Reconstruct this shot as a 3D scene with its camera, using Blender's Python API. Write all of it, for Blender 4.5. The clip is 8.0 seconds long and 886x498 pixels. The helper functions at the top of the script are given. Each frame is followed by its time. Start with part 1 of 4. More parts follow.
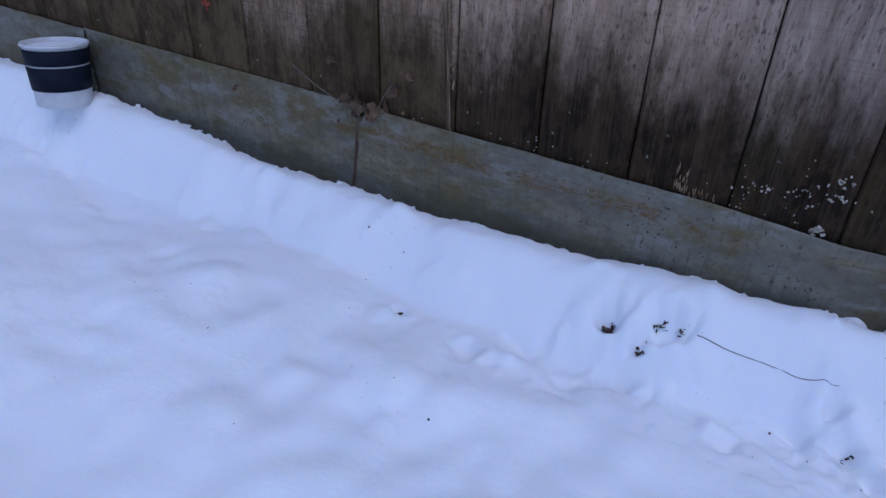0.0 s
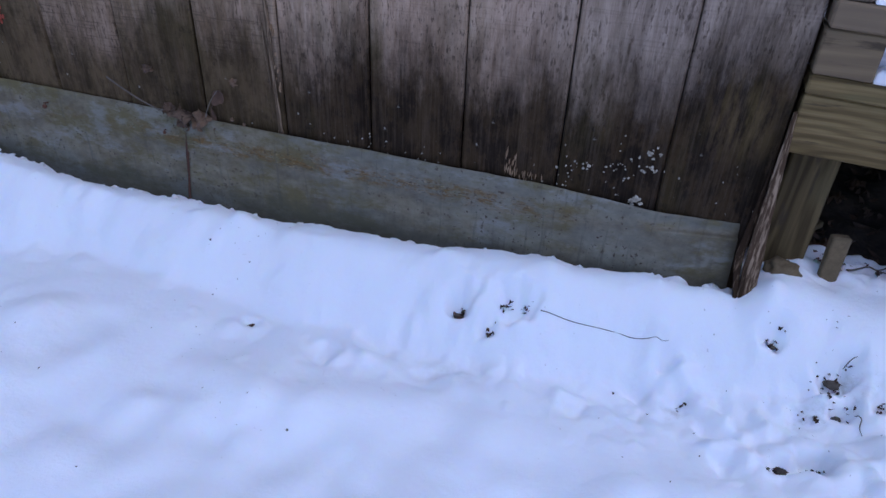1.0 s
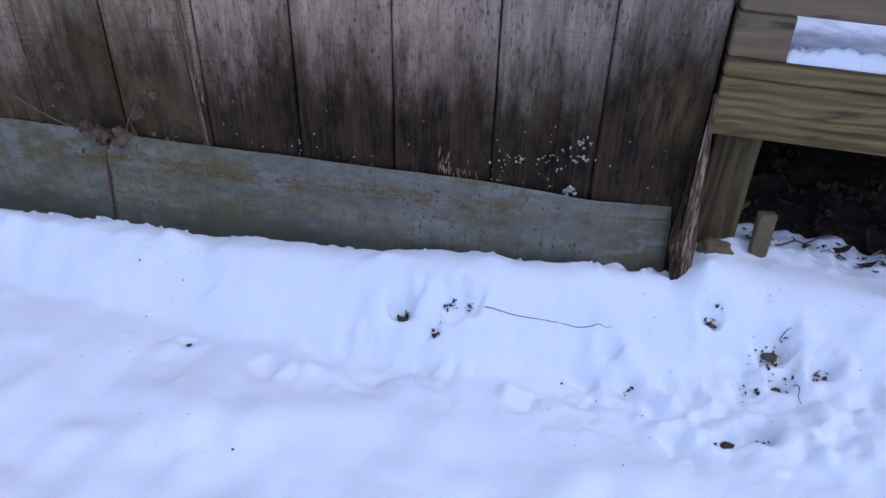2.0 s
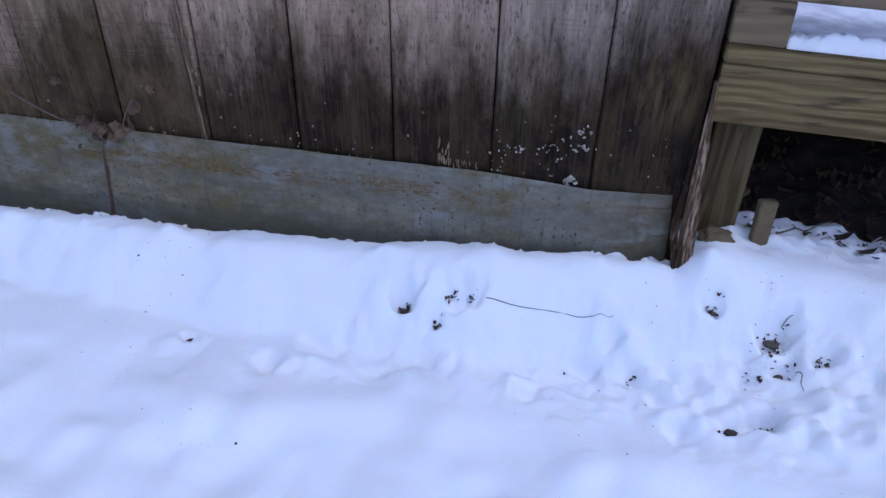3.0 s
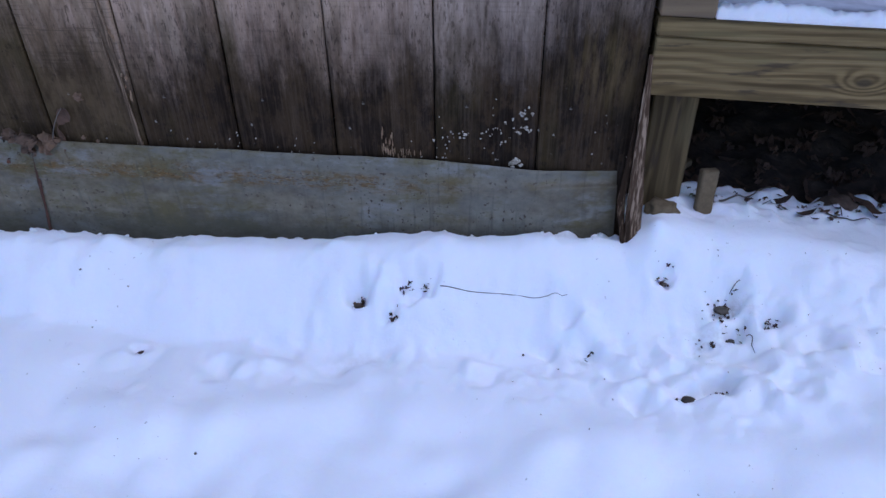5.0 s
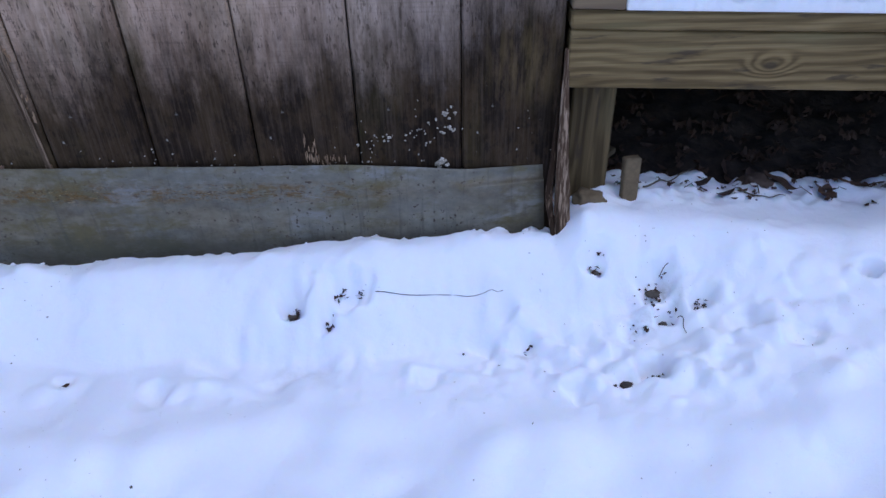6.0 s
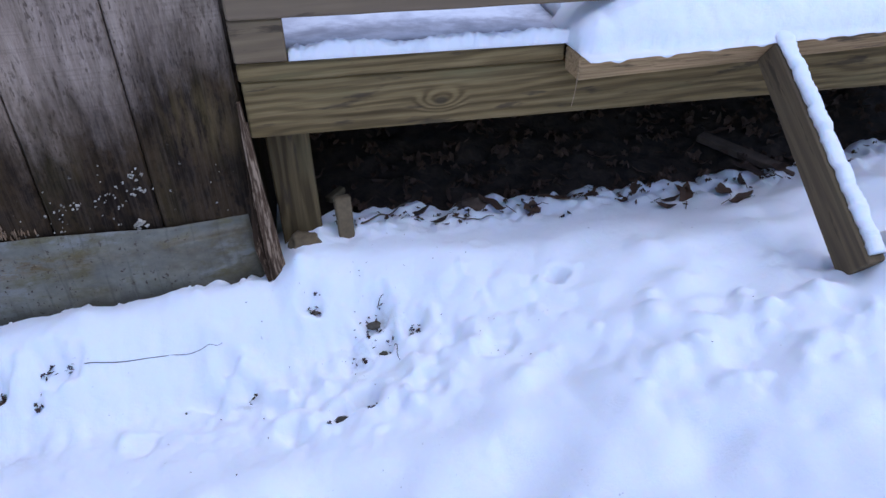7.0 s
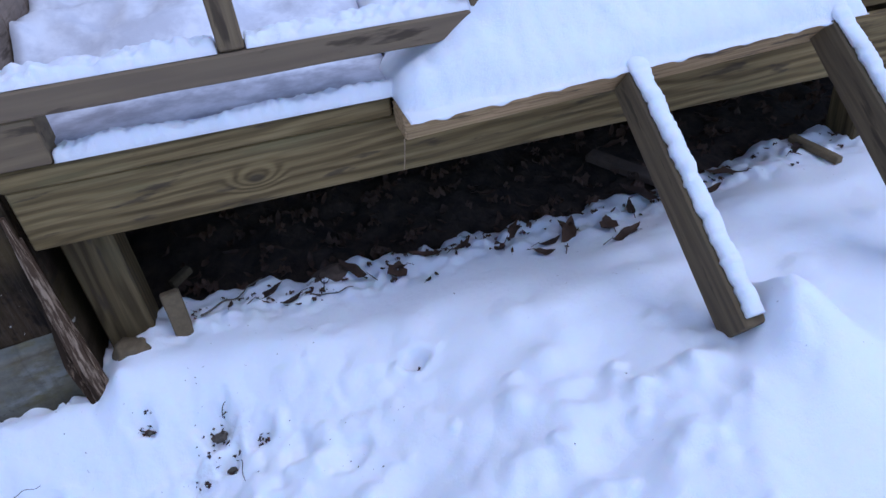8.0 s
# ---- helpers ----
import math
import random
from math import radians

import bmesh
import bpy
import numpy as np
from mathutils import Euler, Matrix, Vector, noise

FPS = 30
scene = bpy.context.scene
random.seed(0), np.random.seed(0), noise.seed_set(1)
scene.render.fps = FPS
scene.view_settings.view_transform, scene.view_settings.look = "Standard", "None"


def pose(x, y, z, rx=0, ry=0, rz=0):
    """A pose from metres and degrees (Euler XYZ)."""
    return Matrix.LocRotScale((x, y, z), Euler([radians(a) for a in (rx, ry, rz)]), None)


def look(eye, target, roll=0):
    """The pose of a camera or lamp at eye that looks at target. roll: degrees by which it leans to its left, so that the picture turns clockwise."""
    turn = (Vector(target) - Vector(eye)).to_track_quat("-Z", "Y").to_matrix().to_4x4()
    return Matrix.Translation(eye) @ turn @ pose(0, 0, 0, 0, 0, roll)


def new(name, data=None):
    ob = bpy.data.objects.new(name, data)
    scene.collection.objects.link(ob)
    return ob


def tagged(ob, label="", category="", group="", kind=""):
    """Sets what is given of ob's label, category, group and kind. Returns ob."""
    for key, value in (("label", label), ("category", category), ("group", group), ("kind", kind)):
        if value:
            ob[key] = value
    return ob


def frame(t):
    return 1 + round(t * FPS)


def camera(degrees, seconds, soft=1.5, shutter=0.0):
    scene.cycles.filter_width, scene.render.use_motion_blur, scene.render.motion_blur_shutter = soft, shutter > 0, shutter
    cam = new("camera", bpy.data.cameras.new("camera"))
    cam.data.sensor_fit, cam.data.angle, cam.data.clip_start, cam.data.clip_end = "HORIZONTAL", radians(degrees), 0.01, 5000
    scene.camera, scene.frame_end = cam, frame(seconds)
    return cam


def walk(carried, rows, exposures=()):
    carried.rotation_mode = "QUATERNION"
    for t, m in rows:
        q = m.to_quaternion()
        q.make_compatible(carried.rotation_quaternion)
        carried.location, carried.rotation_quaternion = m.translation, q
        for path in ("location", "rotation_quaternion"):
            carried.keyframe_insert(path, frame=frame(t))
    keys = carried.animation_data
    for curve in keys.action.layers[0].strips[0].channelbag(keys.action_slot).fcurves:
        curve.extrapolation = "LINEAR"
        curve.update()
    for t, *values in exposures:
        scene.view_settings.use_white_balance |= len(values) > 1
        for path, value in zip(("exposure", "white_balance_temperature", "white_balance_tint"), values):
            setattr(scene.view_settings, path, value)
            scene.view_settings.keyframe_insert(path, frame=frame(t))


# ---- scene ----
cam = camera(64.3, 8.0)
PATH = [
    (0, (0.119, 0.199, 0.94), (-0.673, 1.655, -0.179), 1.9),
    (0.5, (0.143, 0.208, 0.941), (-0.568, 1.71, -0.171), 2.4),
    (1, (0.175, 0.229, 0.956), (-0.288, 1.813, -0.174), 2.5),
    (1.5, (0.187, 0.237, 0.944), (-0.137, 1.869, -0.165), 1.9),
    (3, (0.174, 0.235, 0.929), (-0.126, 1.864, -0.192), 1.1),
    (3.5, (0.187, 0.234, 0.913), (-0.016, 1.855, -0.241), 0.3),
    (4, (0.195, 0.238, 0.917), (0.026, 1.872, -0.224), 0.3),
    (5.5, (0.184, 0.246, 0.924), (0.018, 1.877, -0.221), -1.7),
    (6, (0.202, 0.26, 0.928), (0.191, 1.892, -0.227), -1.5),
    (6.1, (0.226, 0.257, 0.93), (0.275, 1.895, -0.216), -1.4),
    (6.5, (0.393, 0.25, 0.956), (0.653, 1.877, -0.178), -2.8),
    (6.8, (0.508, 0.220, 0.957), (0.812, 1.868, -0.135), -3.4),
    (7, (0.558, 0.201, 0.948), (0.875, 1.853, -0.133), -2.5),
    (7.2, (0.607, 0.221, 0.951), (0.939, 1.861, -0.145), -2.6),
    (7.3, (0.633, 0.232, 0.947), (0.947, 1.888, -0.13), -2.9),
    (7.5, (0.674, 0.298, 0.962), (0.92, 1.934, -0.161), -4.0),
    (7.6, (0.69, 0.33, 0.953), (0.912, 1.955, -0.196), -3.4),
    (7.7, (0.705, 0.364, 0.962), (0.948, 1.959, -0.22), -3.1),
    (7.8, (0.757, 0.372, 0.966), (1.025, 1.968, -0.209), -5.1),
    (7.9, (0.838, 0.376, 0.975), (1.112, 1.992, -0.171), -7.2),
    (8, (0.884, 0.394, 0.994), (1.242, 1.996, -0.148), -8.3),
]
walk(cam, [(t, look(eye, target, roll)) for t, eye, target, roll in PATH],
     exposures=[(0.0, -0.42, 5250, 20), (0.7, -0.33, 5250, 20), (1.0, -0.18, 5350, 20), (1.5, 0.0, 5400, 20), (2.8, 0.02, 5400, 20), (3.5, -0.14, 5300, 20),
                (4.0, -0.12, 5300, 20), (5.5, 0.0, 5400, 20), (6.2, 0.10, 5450, 19), (6.8, 0.18, 5550, 18), (7.3, 0.17, 5500, 18), (8.0, 0.06, 5350, 18)])

# ---- light: an overcast winter day ----
world = bpy.data.worlds.new("overcast_sky")
scene.world = world
world.use_nodes = True
wn = world.node_tree.nodes
sky = wn.new("ShaderNodeTexSky")
sky.sky_type = "NISHITA"
sky.sun_disc = False
sky.sun_elevation = radians(60)
sky.sun_rotation = radians(124)
world.node_tree.links.new(sky.outputs["Color"], wn["Background"].inputs["Color"])
wn["Background"].inputs["Strength"].default_value = 0.15
sun_data = bpy.data.lights.new("sun", "SUN")
sun_data.energy = 1.2
sun_data.angle = radians(60)
sun_data.color = (0.90, 0.95, 1.0)
sun = new("sun", sun_data)
sun.matrix_world = look((0.5, -0.35, 2.6), (0, 0, 0))


# ---- material helpers ----
class Mat:
    """A node material with short helpers."""

    def __init__(self, name, rough=0.7, metal=0.0):
        self.m = bpy.data.materials.new(name)
        self.m.use_nodes = True
        self.t = self.m.node_tree
        self.b = self.t.nodes["Principled BSDF"]
        self.b.inputs["Roughness"].default_value = rough
        self.b.inputs["Metallic"].default_value = metal
        self.co = self.t.nodes.new("ShaderNodeTexCoord").outputs["Object"]

    def link(self, a, b):
        if isinstance(a, (int, float)):
            b.default_value = a
        elif isinstance(a, tuple):
            b.default_value = (*a, 1.0) if len(a) == 3 and len(b.default_value) == 4 else a
        else:
            self.t.links.new(a, b)

    def map(self, scale, loc=(0, 0, 0), rot=(0, 0, 0), src=None):
        n = self.t.nodes.new("ShaderNodeMapping")
        n.inputs["Scale"].default_value = scale
        self.link(loc, n.inputs["Location"])
        n.inputs["Rotation"].default_value = rot
        self.link(src or self.co, n.inputs["Vector"])
        return n.outputs[0]

    def noise(self, vec, scale=1.0, detail=5.0, rough=0.55, distortion=0.0):
        n = self.t.nodes.new("ShaderNodeTexNoise")
        self.link(vec, n.inputs["Vector"])
        n.inputs["Scale"].default_value = scale
        n.inputs["Detail"].default_value = detail
        n.inputs["Roughness"].default_value = rough
        n.inputs["Distortion"].default_value = distortion
        return n.outputs["Fac"]

    def voronoi(self, vec, scale=1.0, feature="F1"):
        n = self.t.nodes.new("ShaderNodeTexVoronoi")
        n.feature = feature
        self.link(vec, n.inputs["Vector"])
        n.inputs["Scale"].default_value = scale
        return n.outputs["Distance"]

    def math(self, op, a, b=0.0, c=0.0):
        n = self.t.nodes.new("ShaderNodeMath")
        n.operation = op
        for v, s in zip((a, b, c), n.inputs):
            self.link(v, s)
        return n.outputs[0]

    def range(self, v, a, b, c=0.0, d=1.0):
        n = self.t.nodes.new("ShaderNodeMapRange")
        n.interpolation_type = "SMOOTHSTEP"
        for x, s in zip((v, a, b, c, d), n.inputs):
            self.link(x, s)
        return n.outputs[0]

    def mix(self, f, a, b, kind="MIX"):
        n = self.t.nodes.new("ShaderNodeMix")
        n.data_type, n.blend_type = "RGBA", kind
        self.link(f, n.inputs[0])
        self.link(a, n.inputs[6])
        self.link(b, n.inputs[7])
        return n.outputs[2]

    def ramp(self, v, *stops):
        n = self.t.nodes.new("ShaderNodeValToRGB")
        e = n.color_ramp.elements
        while len(e) < len(stops):
            e.new(0.5)
        for k, (p, col) in zip(e, stops):
            k.position, k.color = p, (*col, 1)
        self.link(v, n.inputs[0])
        return n.outputs[0]

    def split(self, vec):
        n = self.t.nodes.new("ShaderNodeSeparateXYZ")
        self.link(vec, n.inputs[0])
        return n.outputs

    def join(self, x, y, z):
        n = self.t.nodes.new("ShaderNodeCombineXYZ")
        for v, s in zip((x, y, z), n.inputs):
            self.link(v, s)
        return n.outputs[0]

    def random(self):
        return self.t.nodes.new("ShaderNodeObjectInfo").outputs["Random"]

    def place(self):
        return self.t.nodes.new("ShaderNodeNewGeometry").outputs["Position"]

    def island(self):
        return self.t.nodes.new("ShaderNodeNewGeometry").outputs["Random Per Island"]

    def color(self, c):
        self.link(c, self.b.inputs["Base Color"])
        return self

    def rough(self, c):
        self.link(c, self.b.inputs["Roughness"])
        return self

    def bump(self, *heights):
        last = None
        for h, strength, dist in heights:
            n = self.t.nodes.new("ShaderNodeBump")
            n.inputs["Strength"].default_value = strength
            n.inputs["Distance"].default_value = dist
            self.link(h, n.inputs["Height"])
            if last:
                self.link(last, n.inputs["Normal"])
            last = n.outputs[0]
        self.link(last, self.b.inputs["Normal"])
        return self


def snow_material(name, clean=True):
    s = Mat(name, 0.55)
    big = s.noise(s.map((1, 1, 1)), 2.3, 3)
    fine = s.noise(s.map((1, 1, 1)), 55, 6, 0.65)
    grain = s.noise(s.map((1, 1, 1)), 380, 2, 0.6)
    col = s.mix(big, (0.80, 0.82, 0.87), (0.90, 0.91, 0.94))
    if not clean:
        x, y, z = s.split(s.co)
        grime = s.range(s.noise(s.map((1, 1, 1)), 13, 6, 0.72), 0.47, 0.66)
        for gx, gy, gr, strength in ((0.582, 1.313, 0.075, 0.60), (0.355, 1.285, 0.06, 0.42), (0.90, 1.26, 0.06, 0.25), (-0.10, 1.25, 0.10, 0.22), (0.650, 1.385, 0.07, 0.6)):
            dx, dy = s.math("SUBTRACT", x, gx), s.math("SUBTRACT", y, gy)
            d = s.math("SQRT", s.math("ADD", s.math("MULTIPLY", dx, dx), s.math("MULTIPLY", s.math("MULTIPLY", dy, dy), 2.2)))
            f = s.math("MULTIPLY", s.range(d, gr * 0.2, gr, 1, 0), grime)
            col = s.mix(s.math("MULTIPLY", f, strength), col, (0.40, 0.37, 0.30))
        specks = s.range(s.noise(s.map((1, 1, 1)), 120, 2, 0.5), 0.72, 0.78)
        col = s.mix(s.math("MULTIPLY", specks, s.range(big, 0.45, 0.6)), col, (0.30, 0.27, 0.24))
    s.color(col)
    s.b.inputs["Subsurface Weight"].default_value = 0.25
    s.b.inputs["Subsurface Radius"].default_value = (0.010, 0.016, 0.024)
    s.b.inputs["Subsurface Scale"].default_value = 1.0
    s.b.inputs["Specular IOR Level"].default_value = 0.25
    return s.bump((fine, 0.25, 0.012), (grain, 0.3, 0.0025)).m


def shaded_slush_material():
    """Half-frozen old snow; the shade under the rail is put into its grey, whiter further back."""
    s = Mat("grey_shaded_slush", 0.4)
    x, y, z = s.split(s.co)
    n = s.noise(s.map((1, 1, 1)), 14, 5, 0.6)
    # wet: grey tone standing in for shade by the rail; dry: paler tone behind
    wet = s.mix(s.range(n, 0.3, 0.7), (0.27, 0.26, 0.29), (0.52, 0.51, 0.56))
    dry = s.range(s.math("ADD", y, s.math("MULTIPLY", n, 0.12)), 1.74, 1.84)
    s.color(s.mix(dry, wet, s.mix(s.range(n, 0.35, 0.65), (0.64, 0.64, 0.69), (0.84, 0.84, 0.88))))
    return s.bump((n, 0.3, 0.01)).m


def barn_material():
    """Weathered vertical boards: silver grey, brown and algae-dark where damp has crept up from the ground."""
    s = Mat("weathered_board", 0.9)
    s.b.inputs["Specular IOR Level"].default_value = 0.06
    r = s.random()
    off = s.join(s.math("MULTIPLY", r, 7.3), s.math("MULTIPLY", r, 3.1), s.math("MULTIPLY", r, 11.7))
    wx, wy, z = s.split(s.place())
    fine = s.noise(s.map((170, 10, 6.5), off), 1, 6, 0.68)
    mid = s.noise(s.map((52, 4, 8.0), off), 1, 6, 0.70, 0.35)
    patch = s.noise(s.map((9, 2, 4.2), off), 1, 5, 0.62)
    base = s.ramp(mid, (0.30, (0.250, 0.162, 0.106)), (0.48, (0.390, 0.264, 0.180)), (0.68, (0.55, 0.392, 0.282)))
    grey = s.ramp(mid, (0.30, (0.165, 0.122, 0.092)), (0.48, (0.272, 0.204, 0.158)), (0.68, (0.42, 0.325, 0.258)))
    base = s.mix(s.range(wx, -0.25, 0.2), base, grey)
    brown = s.ramp(mid, (0.3, (0.210, 0.133, 0.073)), (0.52, (0.385, 0.256, 0.155)), (0.72, (0.58, 0.415, 0.288)))
    left = s.range(s.math("ADD", wx, s.math("MULTIPLY", r, 0.3)), -0.25, -0.75)
    base = s.mix(s.math("MULTIPLY", left, s.range(patch, 0.36, 0.60, 0.95, 0.12)), base, brown)
    moss = s.range(s.noise(s.map((9, 2, 2.6), off), 1, 5, 0.65), 0.45, 0.62)
    base = s.mix(s.math("MULTIPLY", moss, s.range(wx, 0.1, -0.9, 0.12, 0.55)), base, (0.135, 0.118, 0.060))
    # dark weather flecks along the grain, thick in some stretches of a board
    fleck = s.range(s.noise(s.map((210, 8, 60), off), 1, 4, 0.6), 0.555, 0.62)
    base = s.mix(s.math("MULTIPLY", fleck, s.range(patch, 0.36, 0.58, 0.22, 0.75)), base, (0.060, 0.041, 0.028))
    gouge = s.range(s.noise(s.map((120, 6, 26), off), 1, 3, 0.55), 0.62, 0.68)
    base = s.mix(s.math("MULTIPLY", gouge, 0.4), base, (0.036, 0.025, 0.019))
    base = s.mix(s.range(fine, 0.38, 0.7, 0.0, 0.25), base, (0.58, 0.435, 0.335))
    # rough sawing shows as short bars across the grain
    saw = s.noise(s.map((9, 2, 300), off), 1, 2, 0.5)
    base = s.mix(s.math("MULTIPLY", s.range(saw, 0.52, 0.70, 0, 0.5), s.range(left, 0, 1, 0.35, 1.0)), base, (0.085, 0.062, 0.045))
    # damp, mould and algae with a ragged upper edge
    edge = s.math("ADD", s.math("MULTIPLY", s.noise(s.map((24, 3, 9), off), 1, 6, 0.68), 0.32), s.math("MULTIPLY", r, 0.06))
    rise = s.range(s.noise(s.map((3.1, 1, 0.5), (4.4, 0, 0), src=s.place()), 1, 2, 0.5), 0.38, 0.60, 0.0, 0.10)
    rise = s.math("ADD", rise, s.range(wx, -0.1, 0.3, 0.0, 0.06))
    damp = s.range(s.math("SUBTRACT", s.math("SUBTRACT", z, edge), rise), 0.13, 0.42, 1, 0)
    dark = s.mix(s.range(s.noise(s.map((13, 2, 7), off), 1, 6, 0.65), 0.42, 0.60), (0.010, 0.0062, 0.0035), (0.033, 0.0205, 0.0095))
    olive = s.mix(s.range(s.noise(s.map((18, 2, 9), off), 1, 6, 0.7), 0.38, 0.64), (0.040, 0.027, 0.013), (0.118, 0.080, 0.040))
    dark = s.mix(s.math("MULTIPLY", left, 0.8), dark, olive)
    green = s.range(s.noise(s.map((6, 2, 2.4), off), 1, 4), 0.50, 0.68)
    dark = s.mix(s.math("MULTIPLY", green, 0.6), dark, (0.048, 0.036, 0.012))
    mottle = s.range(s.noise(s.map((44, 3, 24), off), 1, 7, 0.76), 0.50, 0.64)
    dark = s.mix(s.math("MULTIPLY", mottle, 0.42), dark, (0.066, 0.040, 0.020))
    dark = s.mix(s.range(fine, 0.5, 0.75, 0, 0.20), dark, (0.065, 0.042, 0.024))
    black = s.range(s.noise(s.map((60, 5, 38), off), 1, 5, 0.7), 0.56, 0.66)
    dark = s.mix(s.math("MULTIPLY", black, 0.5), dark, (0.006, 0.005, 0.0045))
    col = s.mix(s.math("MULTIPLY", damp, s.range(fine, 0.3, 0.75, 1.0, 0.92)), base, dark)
    # ochre algae on the end board
    ox = s.range(s.math("ABSOLUTE", s.math("SUBTRACT", wx, 0.35)), 0.02, 0.10, 1, 0)
    oz = s.range(s.math("ABSOLUTE", s.math("SUBTRACT", z, 0.44)), 0.02, 0.11, 1, 0)
    on = s.range(s.noise(s.map((40, 5, 8), off), 1, 6, 0.7), 0.42, 0.60)
    col = s.mix(s.math("MULTIPLY", s.math("MULTIPLY", ox, oz), s.math("MULTIPLY", on, 0.42)), col, (0.150, 0.102, 0.042))
    crumbs = s.range(s.noise(s.map((70, 30, 70)), 1, 2, 0.5), 0.70, 0.74)
    col = s.mix(s.math("MULTIPLY", crumbs, s.range(z, 0.44, 0.25)), col, (0.30, 0.27, 0.22))
    s.color(col)
    s.rough(s.range(damp, 0, 1, 0.85, 0.7))
    return s.bump((mid, 0.4, 0.003), (fine, 0.5, 0.0015), (saw, 0.25, 0.001), (fleck, -0.6, 0.0015), (gouge, -0.8, 0.002)).m


def lumber_material(name, axis, tone=1.0, knot=None, cool=0.0, slant=0.0, raw=0.0):
    """Pressure-treated softwood with long rings along the given axis."""
    s = Mat(name, 0.8)
    s.b.inputs["Specular IOR Level"].default_value = 0.2
    r = s.random()
    x, y, z = s.split(s.map((1, 1, 1), rot=(radians(slant), 0, 0)) if slant else s.co)
    along, a, b = {"x": (x, y, z), "y": (y, x, z), "z": (z, x, y)}[axis]
    off = s.math("MULTIPLY", r, 9.0)
    v = s.join(s.math("MULTIPLY", s.math("ADD", along, off), 1.6), s.math("MULTIPLY", a, 9.0), s.math("MULTIPLY", b, 9.0))
    warp = s.noise(v, 1, 3, 0.5)
    rings = s.math("ADD", s.math("MULTIPLY", s.math("ADD", b, s.math("MULTIPLY", a, 0.6)), 270.0), s.math("MULTIPLY", warp, 34.0))
    if knot:
        dx, dz = s.math("SUBTRACT", x, knot[0]), s.math("SUBTRACT", z, knot[1])
        d2 = s.math("ADD", s.math("MULTIPLY", s.math("MULTIPLY", dx, dx), 0.28), s.math("MULTIPLY", dz, dz))
        d = s.math("SQRT", d2)
        bulge = s.range(d, 0.0, 0.036, 1, 0)
        rings = s.math("ADD", rings, s.math("MULTIPLY", bulge, 16.0))
    band = s.math("SINE", rings)
    streak = s.noise(s.join(s.math("MULTIPLY", s.math("ADD", along, off), 6.0), s.math("MULTIPLY", a, 220.0), s.math("MULTIPLY", b, 220.0)), 1, 4, 0.6)
    blot = s.noise(s.join(s.math("MULTIPLY", s.math("ADD", along, off), 3.0), s.math("MULTIPLY", a, 16.0), s.math("MULTIPLY", b, 16.0)), 1, 4, 0.6)
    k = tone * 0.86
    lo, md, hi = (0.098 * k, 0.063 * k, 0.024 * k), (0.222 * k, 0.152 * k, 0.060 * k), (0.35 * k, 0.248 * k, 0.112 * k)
    col = s.ramp(s.range(band, -1, 1), (0.0, hi), (0.55, md), (1.0, lo))
    long = s.noise(s.join(s.math("MULTIPLY", s.math("ADD", along, off), 2.2), s.math("MULTIPLY", a, 95.0), s.math("MULTIPLY", b, 95.0)), 1, 5, 0.65)
    col = s.mix(0.60, col, s.ramp(s.math("ADD", s.math("MULTIPLY", blot, 0.45), s.math("MULTIPLY", long, 0.55)), (0.36, lo), (0.5, md), (0.64, hi)))
    col = s.mix(s.range(streak, 0.35, 0.7, 0.0, 0.5), col, lo)
    vein = s.math("MULTIPLY", s.range(band, 0.45, 0.98), s.range(blot, 0.35, 0.6, 0.9, 0.25))
    col = s.mix(s.math("MULTIPLY", vein, 0.36), col, (0.045 * k, 0.028 * k, 0.012 * k))
    col = s.mix(s.range(blot, 0.55, 0.75, 0, 0.5), col, (0.15 * k, 0.135 * k, 0.055 * k))
    if cool:
        col = s.mix(cool, col, (0.225 * k, 0.163 * k, 0.108 * k))
    if raw:
        col = s.mix(s.math("MULTIPLY", s.range(streak, 0.35, 0.6, 1.0, 0.4), raw), col, (0.50, 0.315, 0.160))
    if knot:
        heart = s.range(d, 0.004, 0.011, 1, 0)
        col = s.mix(s.math("MULTIPLY", heart, 0.8), col, (0.05, 0.036, 0.02))
    # dark weather marks
    mark = s.range(s.noise(s.join(s.math("MULTIPLY", s.math("ADD", along, off), 7.0), s.math("MULTIPLY", a, 40.0), s.math("MULTIPLY", b, 40.0)), 1, 4), 0.58, 0.68)
    col = s.mix(s.math("MULTIPLY", mark, 0.75), col, (0.05, 0.035, 0.022))
    s.color(col)
    return s.bump((band, 0.12, 0.0006), (streak, 0.5, 0.0012)).m


